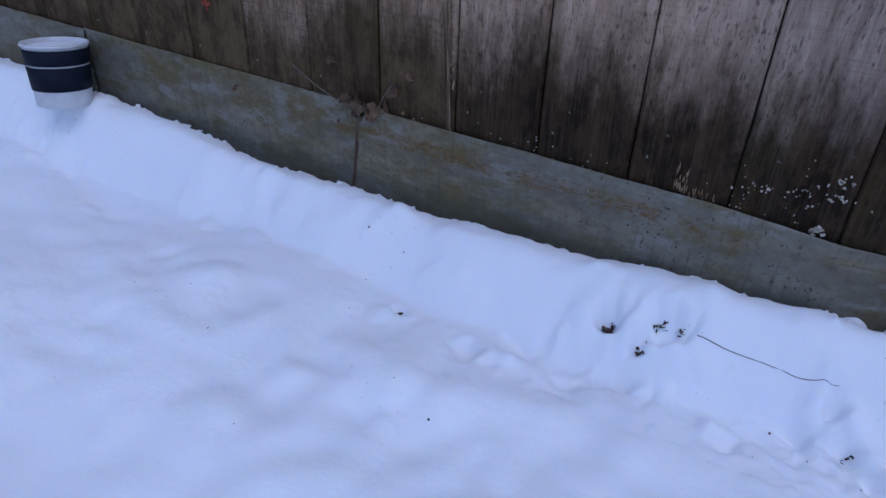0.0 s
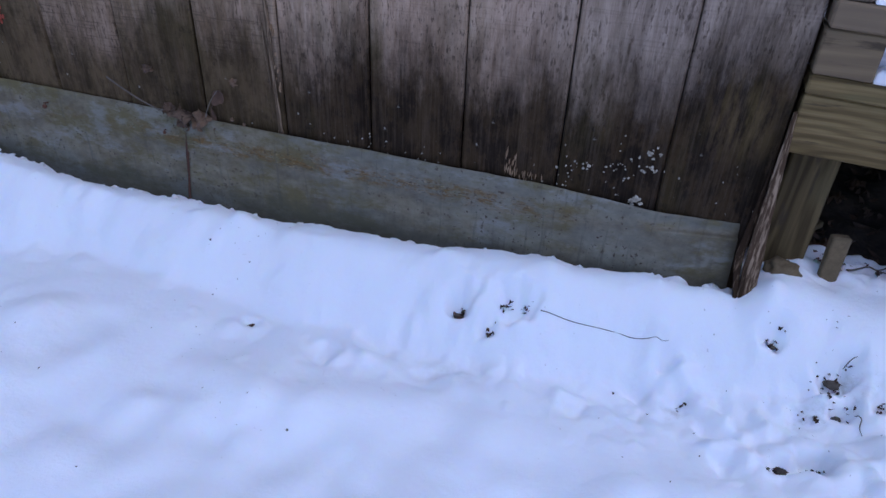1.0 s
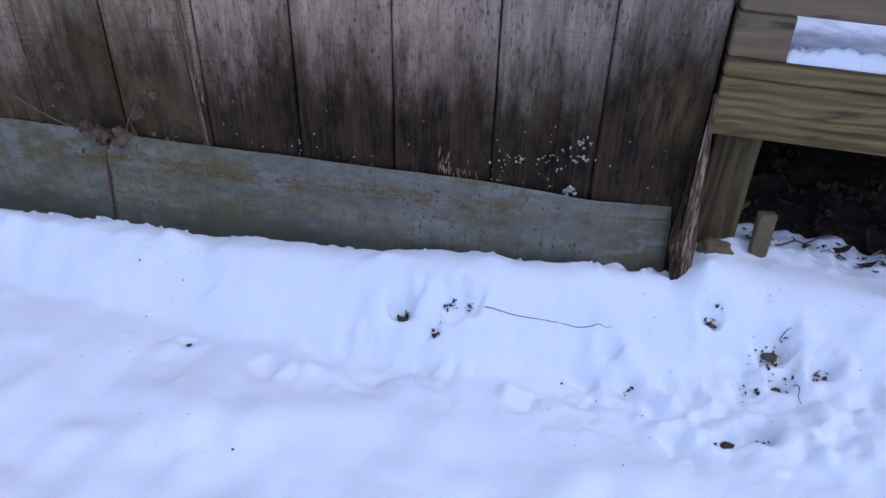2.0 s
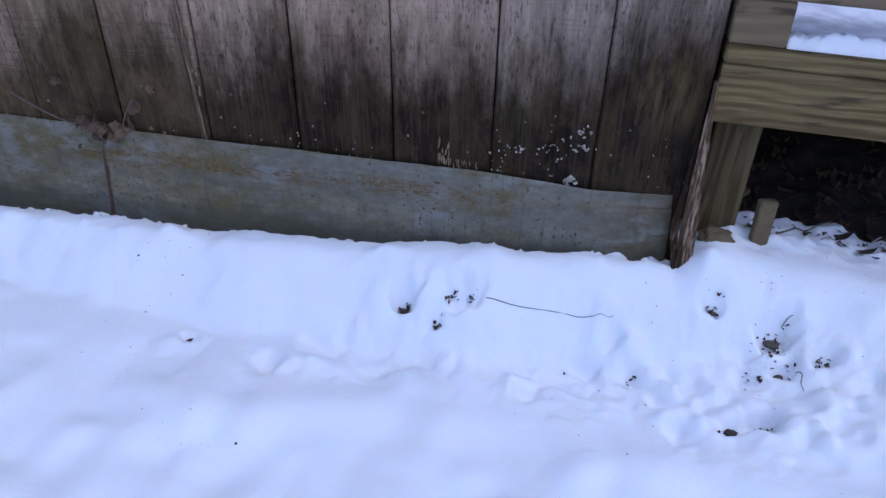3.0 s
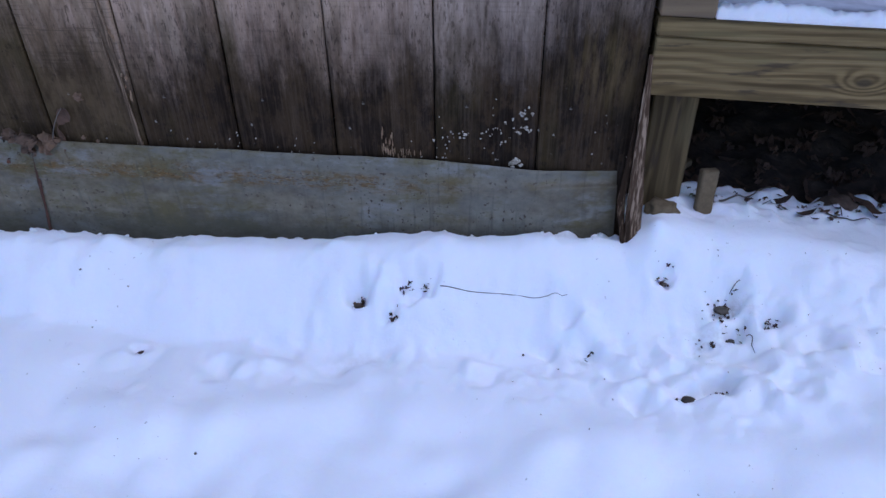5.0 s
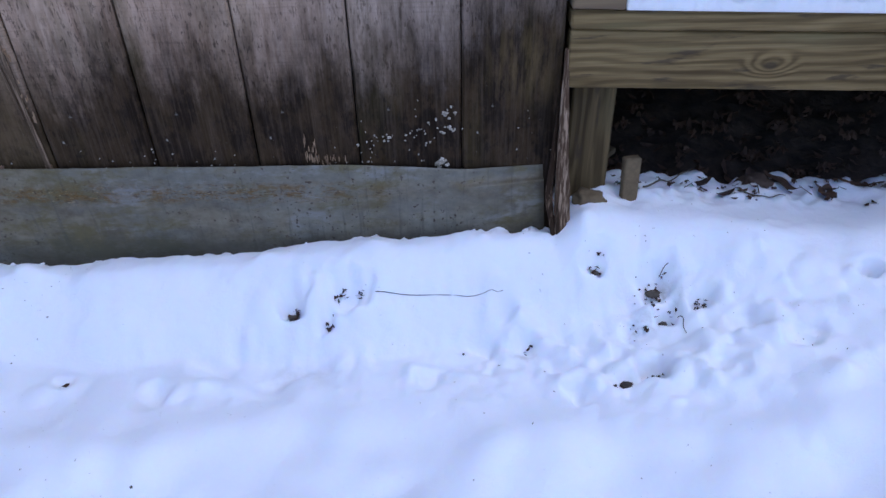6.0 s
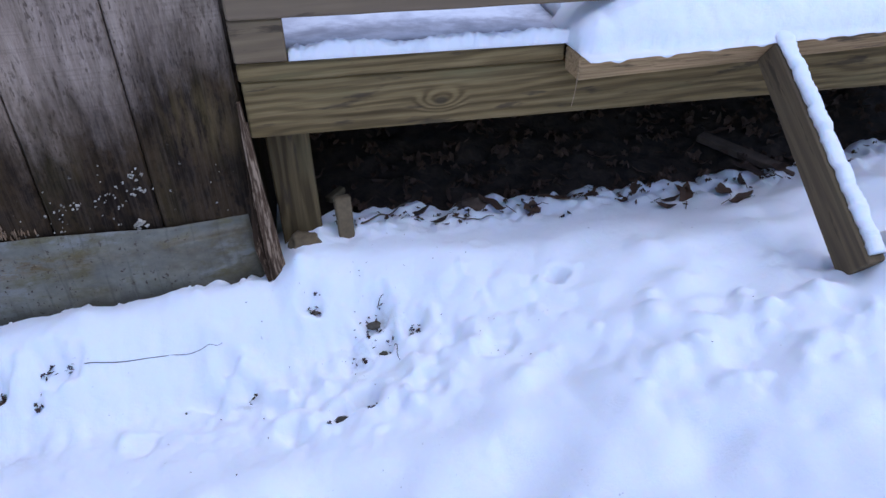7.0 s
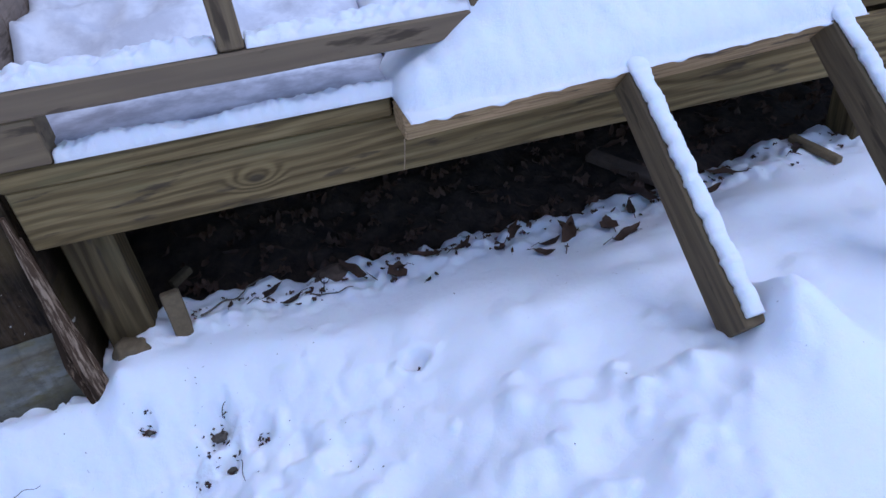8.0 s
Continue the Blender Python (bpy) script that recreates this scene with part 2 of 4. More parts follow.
def metal_material():
    """Old galvanised sheet, dulled, with ochre dirt along the fold and a few rust pits."""
    s = Mat("galvanised_sheet", 0.6, 0.1)
    s.b.inputs["Specular IOR Level"].default_value = 0.3
    x, y, z = s.split(s.co)
    big = s.noise(s.map((4, 1, 8)), 1, 5, 0.6)
    spang = s.noise(s.map((30, 5, 45)), 1, 5, 0.65)
    col = s.ramp(s.math("ADD", s.math("MULTIPLY", big, 0.45), s.math("MULTIPLY", spang, 0.55)),
                 (0.32, (0.070, 0.056, 0.033)), (0.5, (0.142, 0.119, 0.076)), (0.70, (0.228, 0.201, 0.143)))
    blue = s.range(s.noise(s.map((1.7, 1, 3), (0.3, 0, 0)), 1, 4, 0.6), 0.48, 0.60)
    col = s.mix(s.math("MULTIPLY", blue, 0.3), col, (0.160, 0.18, 0.18))
    line = s.math("SUBTRACT", z, s.math("MULTIPLY", x, -0.012))
    band = s.range(s.math("ABSOLUTE", s.math("SUBTRACT", s.math("ADD", line, s.math("MULTIPLY", spang, 0.03)), 0.205)), 0.002, 0.034, 1, 0)
    dirt = s.range(s.noise(s.map((22, 2, 60)), 1, 7, 0.78), 0.44, 0.60)
    place = s.range(s.math("ABSOLUTE", s.math("ADD", x, 0.48)), 0.30, 0.65, 1, 0.15)
    f = s.math("MULTIPLY", s.math("MULTIPLY", band, dirt), place)
    wash = s.math("MULTIPLY", s.range(s.noise(s.map((6, 1, 14), (3.2, 0, 0)), 1, 7, 0.75), 0.44, 0.62), 0.72)
    col = s.mix(wash, col, (0.120, 0.098, 0.036))
    col = s.mix(s.math("MULTIPLY", f, 0.92), col, (0.155, 0.088, 0.024))
    crust = s.math("MULTIPLY", s.math("MULTIPLY", band, place), s.range(s.noise(s.map((70, 6, 150)), 1, 5, 0.75), 0.54, 0.62))
    col = s.mix(s.math("MULTIPLY", crust, 0.8), col, (0.045, 0.026, 0.012))
    pale = s.math("MULTIPLY", s.math("MULTIPLY", band, place), s.range(s.noise(s.map((55, 6, 190), (5.0, 0, 0)), 1, 4, 0.7), 0.60, 0.66))
    col = s.mix(s.math("MULTIPLY", pale, 0.8), col, (0.33, 0.26, 0.15))
    fog = s.range(s.noise(s.map((9, 1, 20), (7.7, 0, 0)), 1, 6, 0.7), 0.52, 0.66)
    col = s.mix(s.math("MULTIPLY", fog, 0.45), col, (0.25, 0.25, 0.24))
    pits = s.range(s.noise(s.map((110, 20, 110)), 1, 3, 0.6), 0.62, 0.68)
    col = s.mix(s.math("MULTIPLY", pits, s.range(big, 0.4, 0.6)), col, (0.05, 0.032, 0.02))
    runs = s.range(s.noise(s.map((60, 2, 5)), 1, 5, 0.65), 0.54, 0.68)
    col = s.mix(s.math("MULTIPLY", runs, 0.5), col, (0.072, 0.066, 0.046))
    low = s.range(s.math("ADD", z, s.math("MULTIPLY", s.noise(s.map((22, 1, 12)), 1, 6, 0.7), 0.13)), 0.185, 0.12)
    col = s.mix(s.math("MULTIPLY", low, 0.65), col, (0.055, 0.055, 0.042))
    s.color(col)
    s.rough(s.range(s.math("ADD", wash, f), 0, 1, 0.5, 0.9))
    return s.bump((big, 0.3, 0.006), (spang, 0.2, 0.001)).m


def plain_material(name, lo, hi, scale=30.0, rough=0.75, metal=0.0, bump=0.002, per_island=False):
    s = Mat(name, rough, metal)
    n = s.noise(s.map((1, 1, 1)), scale, 6, 0.65)
    f = s.math("ADD", s.math("MULTIPLY", n, 0.75), s.math("MULTIPLY", s.island() if per_island else s.random(), 0.3))
    s.color(s.ramp(f, (0.3, lo), (0.8, hi)))
    return s.bump((n, 0.5, bump)).m


SNOW = snow_material("snow_ground", clean=False)
SNOW_CLEAN = snow_material("snow")
SHADED_SLUSH = shaded_slush_material()
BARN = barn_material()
RIM = lumber_material("treated_lumber_rim", "x", 1.0, (0.828, 0.423))
LUMBER_X = lumber_material("treated_lumber_long", "x", 0.95)
LUMBER_BLOCK = lumber_material("treated_lumber_block", "x", 1.0, None, 0.6)
LUMBER_GREY = lumber_material("greyed_lumber", "x", 1.0, None, 0.8)
LUMBER_Y = lumber_material("treated_lumber_deep", "y", 0.85, None, 0.25)
LUMBER_SLANT = lumber_material("treated_lumber_slanting", "y", 0.8, None, 0.5, -37.0)
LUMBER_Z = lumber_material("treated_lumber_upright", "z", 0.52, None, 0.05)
def torn_material(name, dark, pale, amount):
    """Torn, weathered wood: dark heart with pale worn fibres along its length."""
    s = Mat(name, 0.9)
    s.b.inputs["Specular IOR Level"].default_value = 0.1
    fibre = s.noise(s.map((190, 190, 7)), 1, 6, 0.7)
    patch = s.noise(s.map((40, 40, 9)), 1, 4, 0.6)
    f = s.range(s.math("ADD", s.math("MULTIPLY", fibre, 0.65), s.math("MULTIPLY", patch, 0.35)), 0.62 - amount, 0.72 - amount)
    s.color(s.mix(f, dark, pale))
    return s.bump((fibre, 0.9, 0.004)).m


PEEL = torn_material("peeling_wood", (0.10, 0.068, 0.042), (0.26, 0.18, 0.115), 0.14)
SPLINTER_DARK = torn_material("dark_splintered_wood", (0.036, 0.022, 0.013), (0.19, 0.125, 0.078), 0.11)
SPLINTER = torn_material("splintered_wood", (0.080, 0.049, 0.029), (0.33, 0.235, 0.155), 0.13)
LEDGER = lumber_material("raw_ledger", "x", 1.25, None, 0.0, 0.0, 0.9)
LUMBER_UP = lumber_material("greyed_lumber_upright", "z", 1.0, None, 0.55)
METAL = metal_material()
BACKING = plain_material("dark_backing", (0.012, 0.01, 0.008), (0.03, 0.025, 0.02), 12)
SOIL = plain_material("leaf_mould", (0.038, 0.025, 0.016), (0.15, 0.098, 0.066), 26, 0.95, 0, 0.02)
LEAF = plain_material("dead_leaf", (0.022, 0.012, 0.008), (0.115, 0.06, 0.032), 45, 0.8, 0, 0.002)
LITTER = plain_material("leaf_litter", (0.055, 0.031, 0.019), (0.140, 0.076, 0.044), 30, 0.9, 0, 0.002, True)
PALE_LEAF = plain_material("pale_dead_leaf", (0.055, 0.033, 0.019), (0.20, 0.122, 0.070), 40, 0.8)
TWIG = plain_material("twig_bark", (0.06, 0.045, 0.035), (0.16, 0.13, 0.10), 90, 0.85)
NAVY = plain_material("navy_band", (0.005, 0.007, 0.014), (0.012, 0.016, 0.028), 14, 0.6)
OFFWHITE = plain_material("off_white_plastic", (0.50, 0.50, 0.50), (0.72, 0.72, 0.72), 20, 0.5)
STONE = plain_material("old_wood_stub", (0.085, 0.060, 0.030), (0.20, 0.142, 0.074), 60, 0.9, 0, 0.006)
LICHEN = plain_material("lichen_crust", (0.24, 0.205, 0.15), (0.62, 0.56, 0.46), 200, 0.95, 0, 0.003, True)
CHIP = plain_material("bare_wood_splinter", (0.20, 0.12, 0.06), (0.40, 0.27, 0.16), 80, 0.85, 0, 0.001, True)
RUST = plain_material("rusted_iron", (0.03, 0.014, 0.009), (0.12, 0.045, 0.02), 120, 0.9)
RED = plain_material("old_red_paint", (0.24, 0.04, 0.02), (0.42, 0.08, 0.04), 90, 0.7)
DIRT = plain_material("wet_soil", (0.03, 0.025, 0.02), (0.14, 0.115, 0.085), 130, 0.9, 0, 0.004)

NAVY.node_tree.nodes["Principled BSDF"].inputs["Specular IOR Level"].default_value = 0.1


# ---- mesh helpers ----
def link_mesh(name, bm, material, parent=None, smooth=False):
    bmesh.ops.recalc_face_normals(bm, faces=bm.faces[:])
    me = bpy.data.meshes.new(name)
    bm.to_mesh(me)
    bm.free()
    me.materials.append(material)
    if smooth:
        for p in me.polygons:
            p.use_smooth = True
    ob = new(name, me)
    if parent:
        ob.parent = parent
    return ob


def part(name, bm, material, parent, label="", smooth=False):
    ob = link_mesh(name, bm, material, parent, smooth)
    if label:
        ob["label"] = label
    return ob


def thing(name, label, category, group="", kind="", at=(0, 0, 0)):
    ob = new(name)
    ob.location = at
    ob.empty_display_size = 0.05
    return tagged(ob, label, category, group, kind)


DECK_X, DROP = 0.45, 0.036


def sag(bm):
    """The deck falls a little towards its far end."""
    for v in bm.verts:
        v.co.z -= DROP * (v.co.x - DECK_X)
    return bm


def lumber(x0, x1, y0, y1, z0, z1, bevel=0.003, cuts=6, wear=0.0012, seed=0.0):
    """A sawn length of timber with eased, slightly worn edges."""
    bm = bmesh.new()
    bmesh.ops.create_cube(bm, size=1.0)
    for v in bm.verts:
        v.co = Vector(((x0 + x1) / 2 + v.co.x * (x1 - x0), (y0 + y1) / 2 + v.co.y * (y1 - y0), (z0 + z1) / 2 + v.co.z * (z1 - z0)))
    size = (x1 - x0, y1 - y0, z1 - z0)
    axis = size.index(max(size))
    longs = [e for e in bm.edges if abs((e.verts[0].co - e.verts[1].co)[axis]) > 1e-6]
    if cuts:
        bmesh.ops.subdivide_edges(bm, edges=longs, cuts=cuts)
    sharp = [e for e in bm.edges if len(e.link_faces) == 2 and e.calc_face_angle(0) > 1.0]
    bmesh.ops.bevel(bm, geom=sharp, offset=bevel, segments=1, affect="EDGES")
    for v in bm.verts:
        n = noise.noise_vector(Vector((v.co.x * 9 + seed, v.co.y * 9, v.co.z * 9 + seed)))
        v.co += n * wear
    return bm


def smooth01(a):
    a = max(0.0, min(1.0, a))
    return a * a * (3 - 2 * a)


def lerp_table(x, table):
    for (x0, z0), (x1, z1) in zip(table, table[1:]):
        if x <= x1:
            return z0 + (z1 - z0) * smooth01((x - x0) / (x1 - x0))
    return table[-1][1]


def bump_noise(x, y, s, o=0.0):
    return noise.noise(Vector((x * s + o, y * s - o, o * 1.7)))


# ---- the snow-covered ground ----
CONTACT = [(-6, 0.10), (-1.9, 0.095), (-1.5, 0.07), (-1.1, 0.028), (-0.85, 0.036), (-0.5, 0.054), (0.1, 0.072), (0.25, 0.09),
           (0.42, 0.085), (0.50, 0.135), (0.62, 0.115), (1.0, 0.105), (1.5, 0.10), (2.1, 0.12), (8, 0.12)]
# pockets where the snow is trodden through to leaf and soil
POCKETS = {"upper": (0.511, 1.431), "dash": (0.65, 1.425), "middle": (0.63, 1.402), "middle_low": (0.638, 1.345), "middle_end": (0.648, 1.335), "crescent": (0.708, 1.354),
           "toe": (0.588, 1.208), "heel": (0.536, 1.196), "grime": (0.586, 1.322), "stain": (0.358, 1.318), "faint": (0.322, 1.377), "pit": (0.272, 1.326),
           "slot": (-0.12, 1.378), "slot_top": (-0.014, 1.388), "slot_low": (-0.047, 1.352), "slot_end": (0.029, 1.388), "lone": (1.013, 1.336), "far_speck": (-0.558, 1.246)}
# trodden hollows: x, y, radius, depth
HOLLOWS = [(*POCKETS[name], radius, depth) for name, radius, depth in [
    ("toe", 0.030, 0.045), ("heel", 0.026, 0.036), ("upper", 0.024, 0.036), ("far_speck", 0.020, 0.016), ("lone", 0.022, 0.036), ("middle", 0.032, 0.042), ("middle_low", 0.024, 0.030),
    ("middle_end", 0.020, 0.026), ("crescent", 0.022, 0.028), ("dash", 0.016, 0.016), ("faint", 0.022, 0.026), ("pit", 0.026, 0.024), ("stain", 0.028, 0.022), ("grime", 0.034, 0.020),
    ("slot", 0.030, 0.040), ("slot_top", 0.030, 0.034), ("slot_low", 0.020, 0.022), ("slot_end", 0.022, 0.024)]]
HOLLOWS += [
           (0.42, 1.25, 0.028, 0.022), (-0.16, 1.23, 0.05, 0.022), (0.16, 1.23, 0.034, 0.022), (-0.28, 1.28, 0.04, 0.02), (-0.36, 1.20, 0.034, 0.02), (0.77, 1.28, 0.03, 0.02), (0.86, 1.22, 0.034, 0.022),
           (0.70, 1.18, 0.032, 0.022), (0.44, 1.17, 0.03, 0.018),
           (-0.62, 1.02, 0.07, 0.022), (-0.86, 1.10, 0.07, 0.02), (-1.15, 1.10, 0.07, 0.02), (-0.42, 0.98, 0.06, 0.02),
           (-0.2, 0.92, 0.07, 0.02), (-1.05, 0.88, 0.08, 0.02), (0.05, 0.95, 0.08, 0.018), (0.55, 0.95, 0.09, 0.02),
           (0.98, 1.06, 0.09, 0.025), (1.22, 0.98, 0.08, 0.03), (1.12, 0.84, 0.10, 0.025), (0.82, 0.92, 0.08, 0.02),
           (1.28, 1.16, 0.07, 0.02), (1.62, 1.22, 0.09, 0.03), (-1.45, 1.22, 0.09, 0.02), (-1.75, 1.28, 0.08, 0.025)]


def snow_edge(x):
    return 1.660 + 0.05 * bump_noise(x, 0.3, 4.0) + 0.035 * bump_noise(x, 0.9, 13.0) + 0.02 * bump_noise(x, 0.2, 37.0)


# soft lumps and dents: centre, spread, count, smallest and largest radius, height
LUMP_CELL, LUMPS = 0.12, {}


def scatter_lumps():
    random.seed(17)
    for cx, cy, sx, sy, n, r0, r1, h in [(0.52, 1.24, 0.22, 0.075, 200, 0.012, 0.036, 0.42), (0.62, 1.37, 0.17, 0.06, 120, 0.010, 0.032, 0.44), (0.12, 1.27, 0.24, 0.05, 100, 0.010, 0.032, 0.40),
                                         (-0.30, 1.24, 0.22, 0.05, 60, 0.012, 0.045, 0.30), (0.05, 1.40, 0.25, 0.05, 60, 0.012, 0.045, 0.26), (1.30, 1.00, 0.16, 0.10, 110, 0.012, 0.045, 0.50),
                                         (1.0, 1.20, 0.30, 0.12, 80, 0.02, 0.06, 0.28), (-0.9, 1.40, 0.55, 0.08, 150, 0.018, 0.06, 0.27), (-1.95, 1.36, 0.12, 0.08, 60, 0.015, 0.04, 0.42),
                                         (0.0, 0.95, 1.0, 0.14, 130, 0.05, 0.13, 0.16), (1.75, 1.35, 0.2, 0.12, 40, 0.03, 0.07, 0.18)]:
        for k in range(n):
            x, y, r = random.gauss(cx, sx), random.gauss(cy, sy), random.uniform(r0, r1)
            lump = (x, y, r, r * h * random.uniform(-0.55, 1.0), random.uniform(0.7, 1.4))
            for i in range(math.floor((x - r * 1.5) / LUMP_CELL), math.floor((x + r * 1.5) / LUMP_CELL) + 1):
                for j in range(math.floor((y - r * 1.5) / LUMP_CELL), math.floor((y + r * 1.5) / LUMP_CELL) + 1):
                    LUMPS.setdefault((i, j), []).append(lump)


scatter_lumps()


def lumps(x, y):
    z = 0.0
    for lx, ly, r, h, q in LUMPS.get((math.floor(x / LUMP_CELL), math.floor(y / LUMP_CELL)), ()):
        d2 = ((x - lx) ** 2 * q + (y - ly) ** 2 / q) / (r * r)
        if d2 < 1:
            z += h * (1 - d2) ** 2
    return z


def snow_height(x, y):
    py = y
    y = y + 0.022 * bump_noise(x, y, 2.6, 2.0) * smooth01((1.5 - y) / 0.1)
    front = -0.064 + 0.214 * smooth01((x - 0.2) / 1.25) - 0.03 * smooth01((1.0 - y) / 1.5)
    crest = lerp_table(x, CONTACT)
    foot = 1.295 + 0.03 * bump_noise(x, 0, 1.7, 3.0) + 0.02 * bump_noise(x, 0, 6.0, 5.0) + 0.07 * math.exp(-((x - 0.62) / 0.2) ** 2)
    s = smooth01((y - foot) / 0.17) ** 0.8
    z = front + (crest - front) * s
    y = py
    z += 0.010 * math.exp(-((y - 1.45) / 0.05) ** 2)
    z += 0.028 * bump_noise(x, y, 1.6, 5.0) * (1 - 0.7 * s) + 0.015 * bump_noise(x, y, 4.2, 1.0) + 0.006 * bump_noise(x, y, 11.0, 2.0)
    z += (0.014 * bump_noise(x, y, 6.0, 4.0) + 0.007 * bump_noise(x, y, 14.0, 9.0)) * smooth01((1.3 - y) / 0.2)
    z -= 0.006 * math.exp(-((y - foot - 0.01) / 0.035) ** 2) * smooth01((0.3 - x) / 0.4)
    # drift banked on the stringer's foot
    z += 0.062 * math.exp(-((x - 1.585) / 0.055) ** 2 - ((y - 1.13) / 0.10) ** 2) - 0.012 * math.exp(-((x - 1.47) / 0.04) ** 2 - ((y - 1.09) / 0.05) ** 2)
    z += 0.016 * math.exp(-((x - 1.56) / 0.05) ** 2 - ((y - 1.09) / 0.07) ** 2)
    # mound running out towards the step
    z += 0.014 * math.exp(-((x - 1.15) / 0.35) ** 2 - ((y - 1.36) / 0.13) ** 2)
    z += 0.03 * math.exp(-((x - 1.75) / 0.2) ** 2 - ((y - 1.45) / 0.1) ** 2)
    rough = math.exp(-((x - 0.5) / 0.36) ** 2 - ((y - 1.26) / 0.17) ** 2) + 0.4 * math.exp(-((x - 0.0) / 0.3) ** 2 - ((y - 1.32) / 0.08) ** 2)
    rough += 0.7 * math.exp(-((x + 1.95) / 0.25) ** 2 - ((y - 1.36) / 0.12) ** 2) + 0.5 * math.exp(-((x + 0.9) / 0.8) ** 2 - ((y - 1.45) / 0.06) ** 2)
    rough += 0.2 * math.exp(-((x - 0.9) / 0.3) ** 2 - ((y - 1.42) / 0.12) ** 2)
    z += 0.060 * math.exp(-((x - 1.60) / 0.09) ** 2 - ((y - 1.02) / 0.10) ** 2) + 0.040 * math.exp(-((x - 1.545) / 0.05) ** 2 - ((y - 1.055) / 0.055) ** 2) + 0.03 * math.exp(-((x - 1.47) / 0.2) ** 2 - ((y - 0.95) / 0.12) ** 2)
    rough += 0.5 * math.exp(-((x - 1.3) / 0.22) ** 2 - ((y - 0.98) / 0.14) ** 2) + (0.2 * math.exp(-((y - 1.5) / 0.05) ** 2) if x < 0.44 else 0.0)
    if rough > 0.002:
        wx, wy = x + 0.02 * bump_noise(x, y, 15.0, 3.0), y + 0.02 * bump_noise(x, y, 15.0, 8.0)
        puff = noise.noise(Vector((wx * 12, wy * 12, 4.0))) * 0.011 + abs(noise.noise(Vector((wx * 30, wy * 30, 7.0)))) * 0.009
        z += min(1.0, rough) * (puff - 0.004 + 0.004 * noise.noise(Vector((wx * 62, wy * 62, 1.0))))
    z += lumps(x + 0.006 * bump_noise(x, y, 40.0, 1.0), y + 0.006 * bump_noise(x, y, 40.0, 6.0))
    # furrow trodden along the foot of the bank
    track = 1.285 + 0.03 * bump_noise(x, 0.0, 3.0, 7.0)
    z -= 0.018 * math.exp(-((y - track) / 0.05) ** 2) * smooth01((x + 0.4) / 0.3) * smooth01((0.75 - x) / 0.2)
    for hx, hy, hr, hd in HOLLOWS:
        ax, ay = x - hx, y - hy
        if ax * ax + ay * ay < 9 * hr * hr:
            k = 0.55 * hr
            ax += k * bump_noise(x, y, 0.9 / hr, hx)
            ay = (ay + k * bump_noise(x, y, 0.9 / hr, hy + 4)) * 1.25
            d2 = (ax * ax + ay * ay) / (hr * hr)
            soft = hr > 0.04
            z += hd * (-math.exp(-d2) * 0.9 if soft else -math.exp(-d2 * d2) + 0.10 * math.exp(-(math.sqrt(d2) - 1.7) ** 2 * 3))
    if x > 0.44 and y > 1.52:
        z += (0.02 * bump_noise(x, y, 16.0, 6.0) + 0.012 * bump_noise(x, y, 41.0, 3.0)) * smooth01((y - 1.52) / 0.08)
        z -= 0.16 * smooth01((y - snow_edge(x)) / 0.16)
    elif x <= 0.44 and y <= 1.535:
        ragged = 0.014 * bump_noise(x, 0.7, 12.0) + 0.013 * bump_noise(x, 0.3, 30.0) + 0.010 * bump_noise(x, 0.1, 66.0)
        z -= (0.016 + ragged) * smooth01((y - 1.494 - 0.01 * bump_noise(x, 0.5, 25.0)) / 0.014)
    elif x <= 0.44:
        z = min(z, 0.02)
    return z


def axis_steps(a, b, step, far):
    out = list(np.arange(a, b + step / 2, step))
    d, lo, hi = step, a, b
    while hi < far:
        d *= 1.35
        lo, hi = lo - d, hi + d
        out = [lo, *out, hi]
    return out


def sheet(xs, ys, height):
    nx, ny = len(xs), len(ys)
    verts = [(x, y, height(x, y)) for y in ys for x in xs]
    faces = [(j * nx + i, j * nx + i + 1, (j + 1) * nx + i + 1, (j + 1) * nx + i) for j in range(ny - 1) for i in range(nx - 1)]
    return verts, faces


def sheet_object(name, verts, faces, material):
    me = bpy.data.meshes.new(name)
    me.from_pydata(verts, [], faces)
    me.materials.append(material)
    me.polygons.foreach_set("use_smooth", [True] * len(me.polygons))
    me.update()
    return new(name, me)


def wide_ground(x, y):
    far = max(abs(x) - 2.4, abs(y - 1.05) - 0.75, 0.0)
    plain = -0.1 + 0.2 * smooth01((x - 0.2) / 1.25) * smooth01((6.0 - abs(x)) / 3.0) + 0.06 * bump_noise(x, y, 0.25)
    if far > 0.6:
        return plain
    z = snow_height(x, y)
    return z + (plain - z) * smooth01(far / 0.6)


ground = sheet_object("ground", *sheet(axis_steps(-2.3, 2.4, 0.0062, 120.0), axis_steps(0.6, 1.84, 0.0062, 120.0), wide_ground), SNOW)
tagged(ground, "uneven trodden blue-white snow, banked against the shed", "snow ground", kind="structure")


def soil_height(x, y):
    return 0.055 + 0.16 * max(0.0, y - 1.65) + 0.02 * bump_noise(x, y, 5.0, 2.0) + 0.02 * bump_noise(x, y, 17.0, 3.0) - 0.25 * smooth01((1.62 - y) / 0.15)


soil = sheet_object("soil", *sheet(list(np.arange(0.46, 3.2, 0.02)), list(np.arange(1.48, 3.3, 0.02)), soil_height), SOIL)
tagged(soil, "dark bare soil and leaf mould in the shade under the deck", "soil", kind="structure")

# ---- the shed ----
PITCH, JOINT, WALL_Y, BEND = 0.206, 0.237, 1.53, 0.11


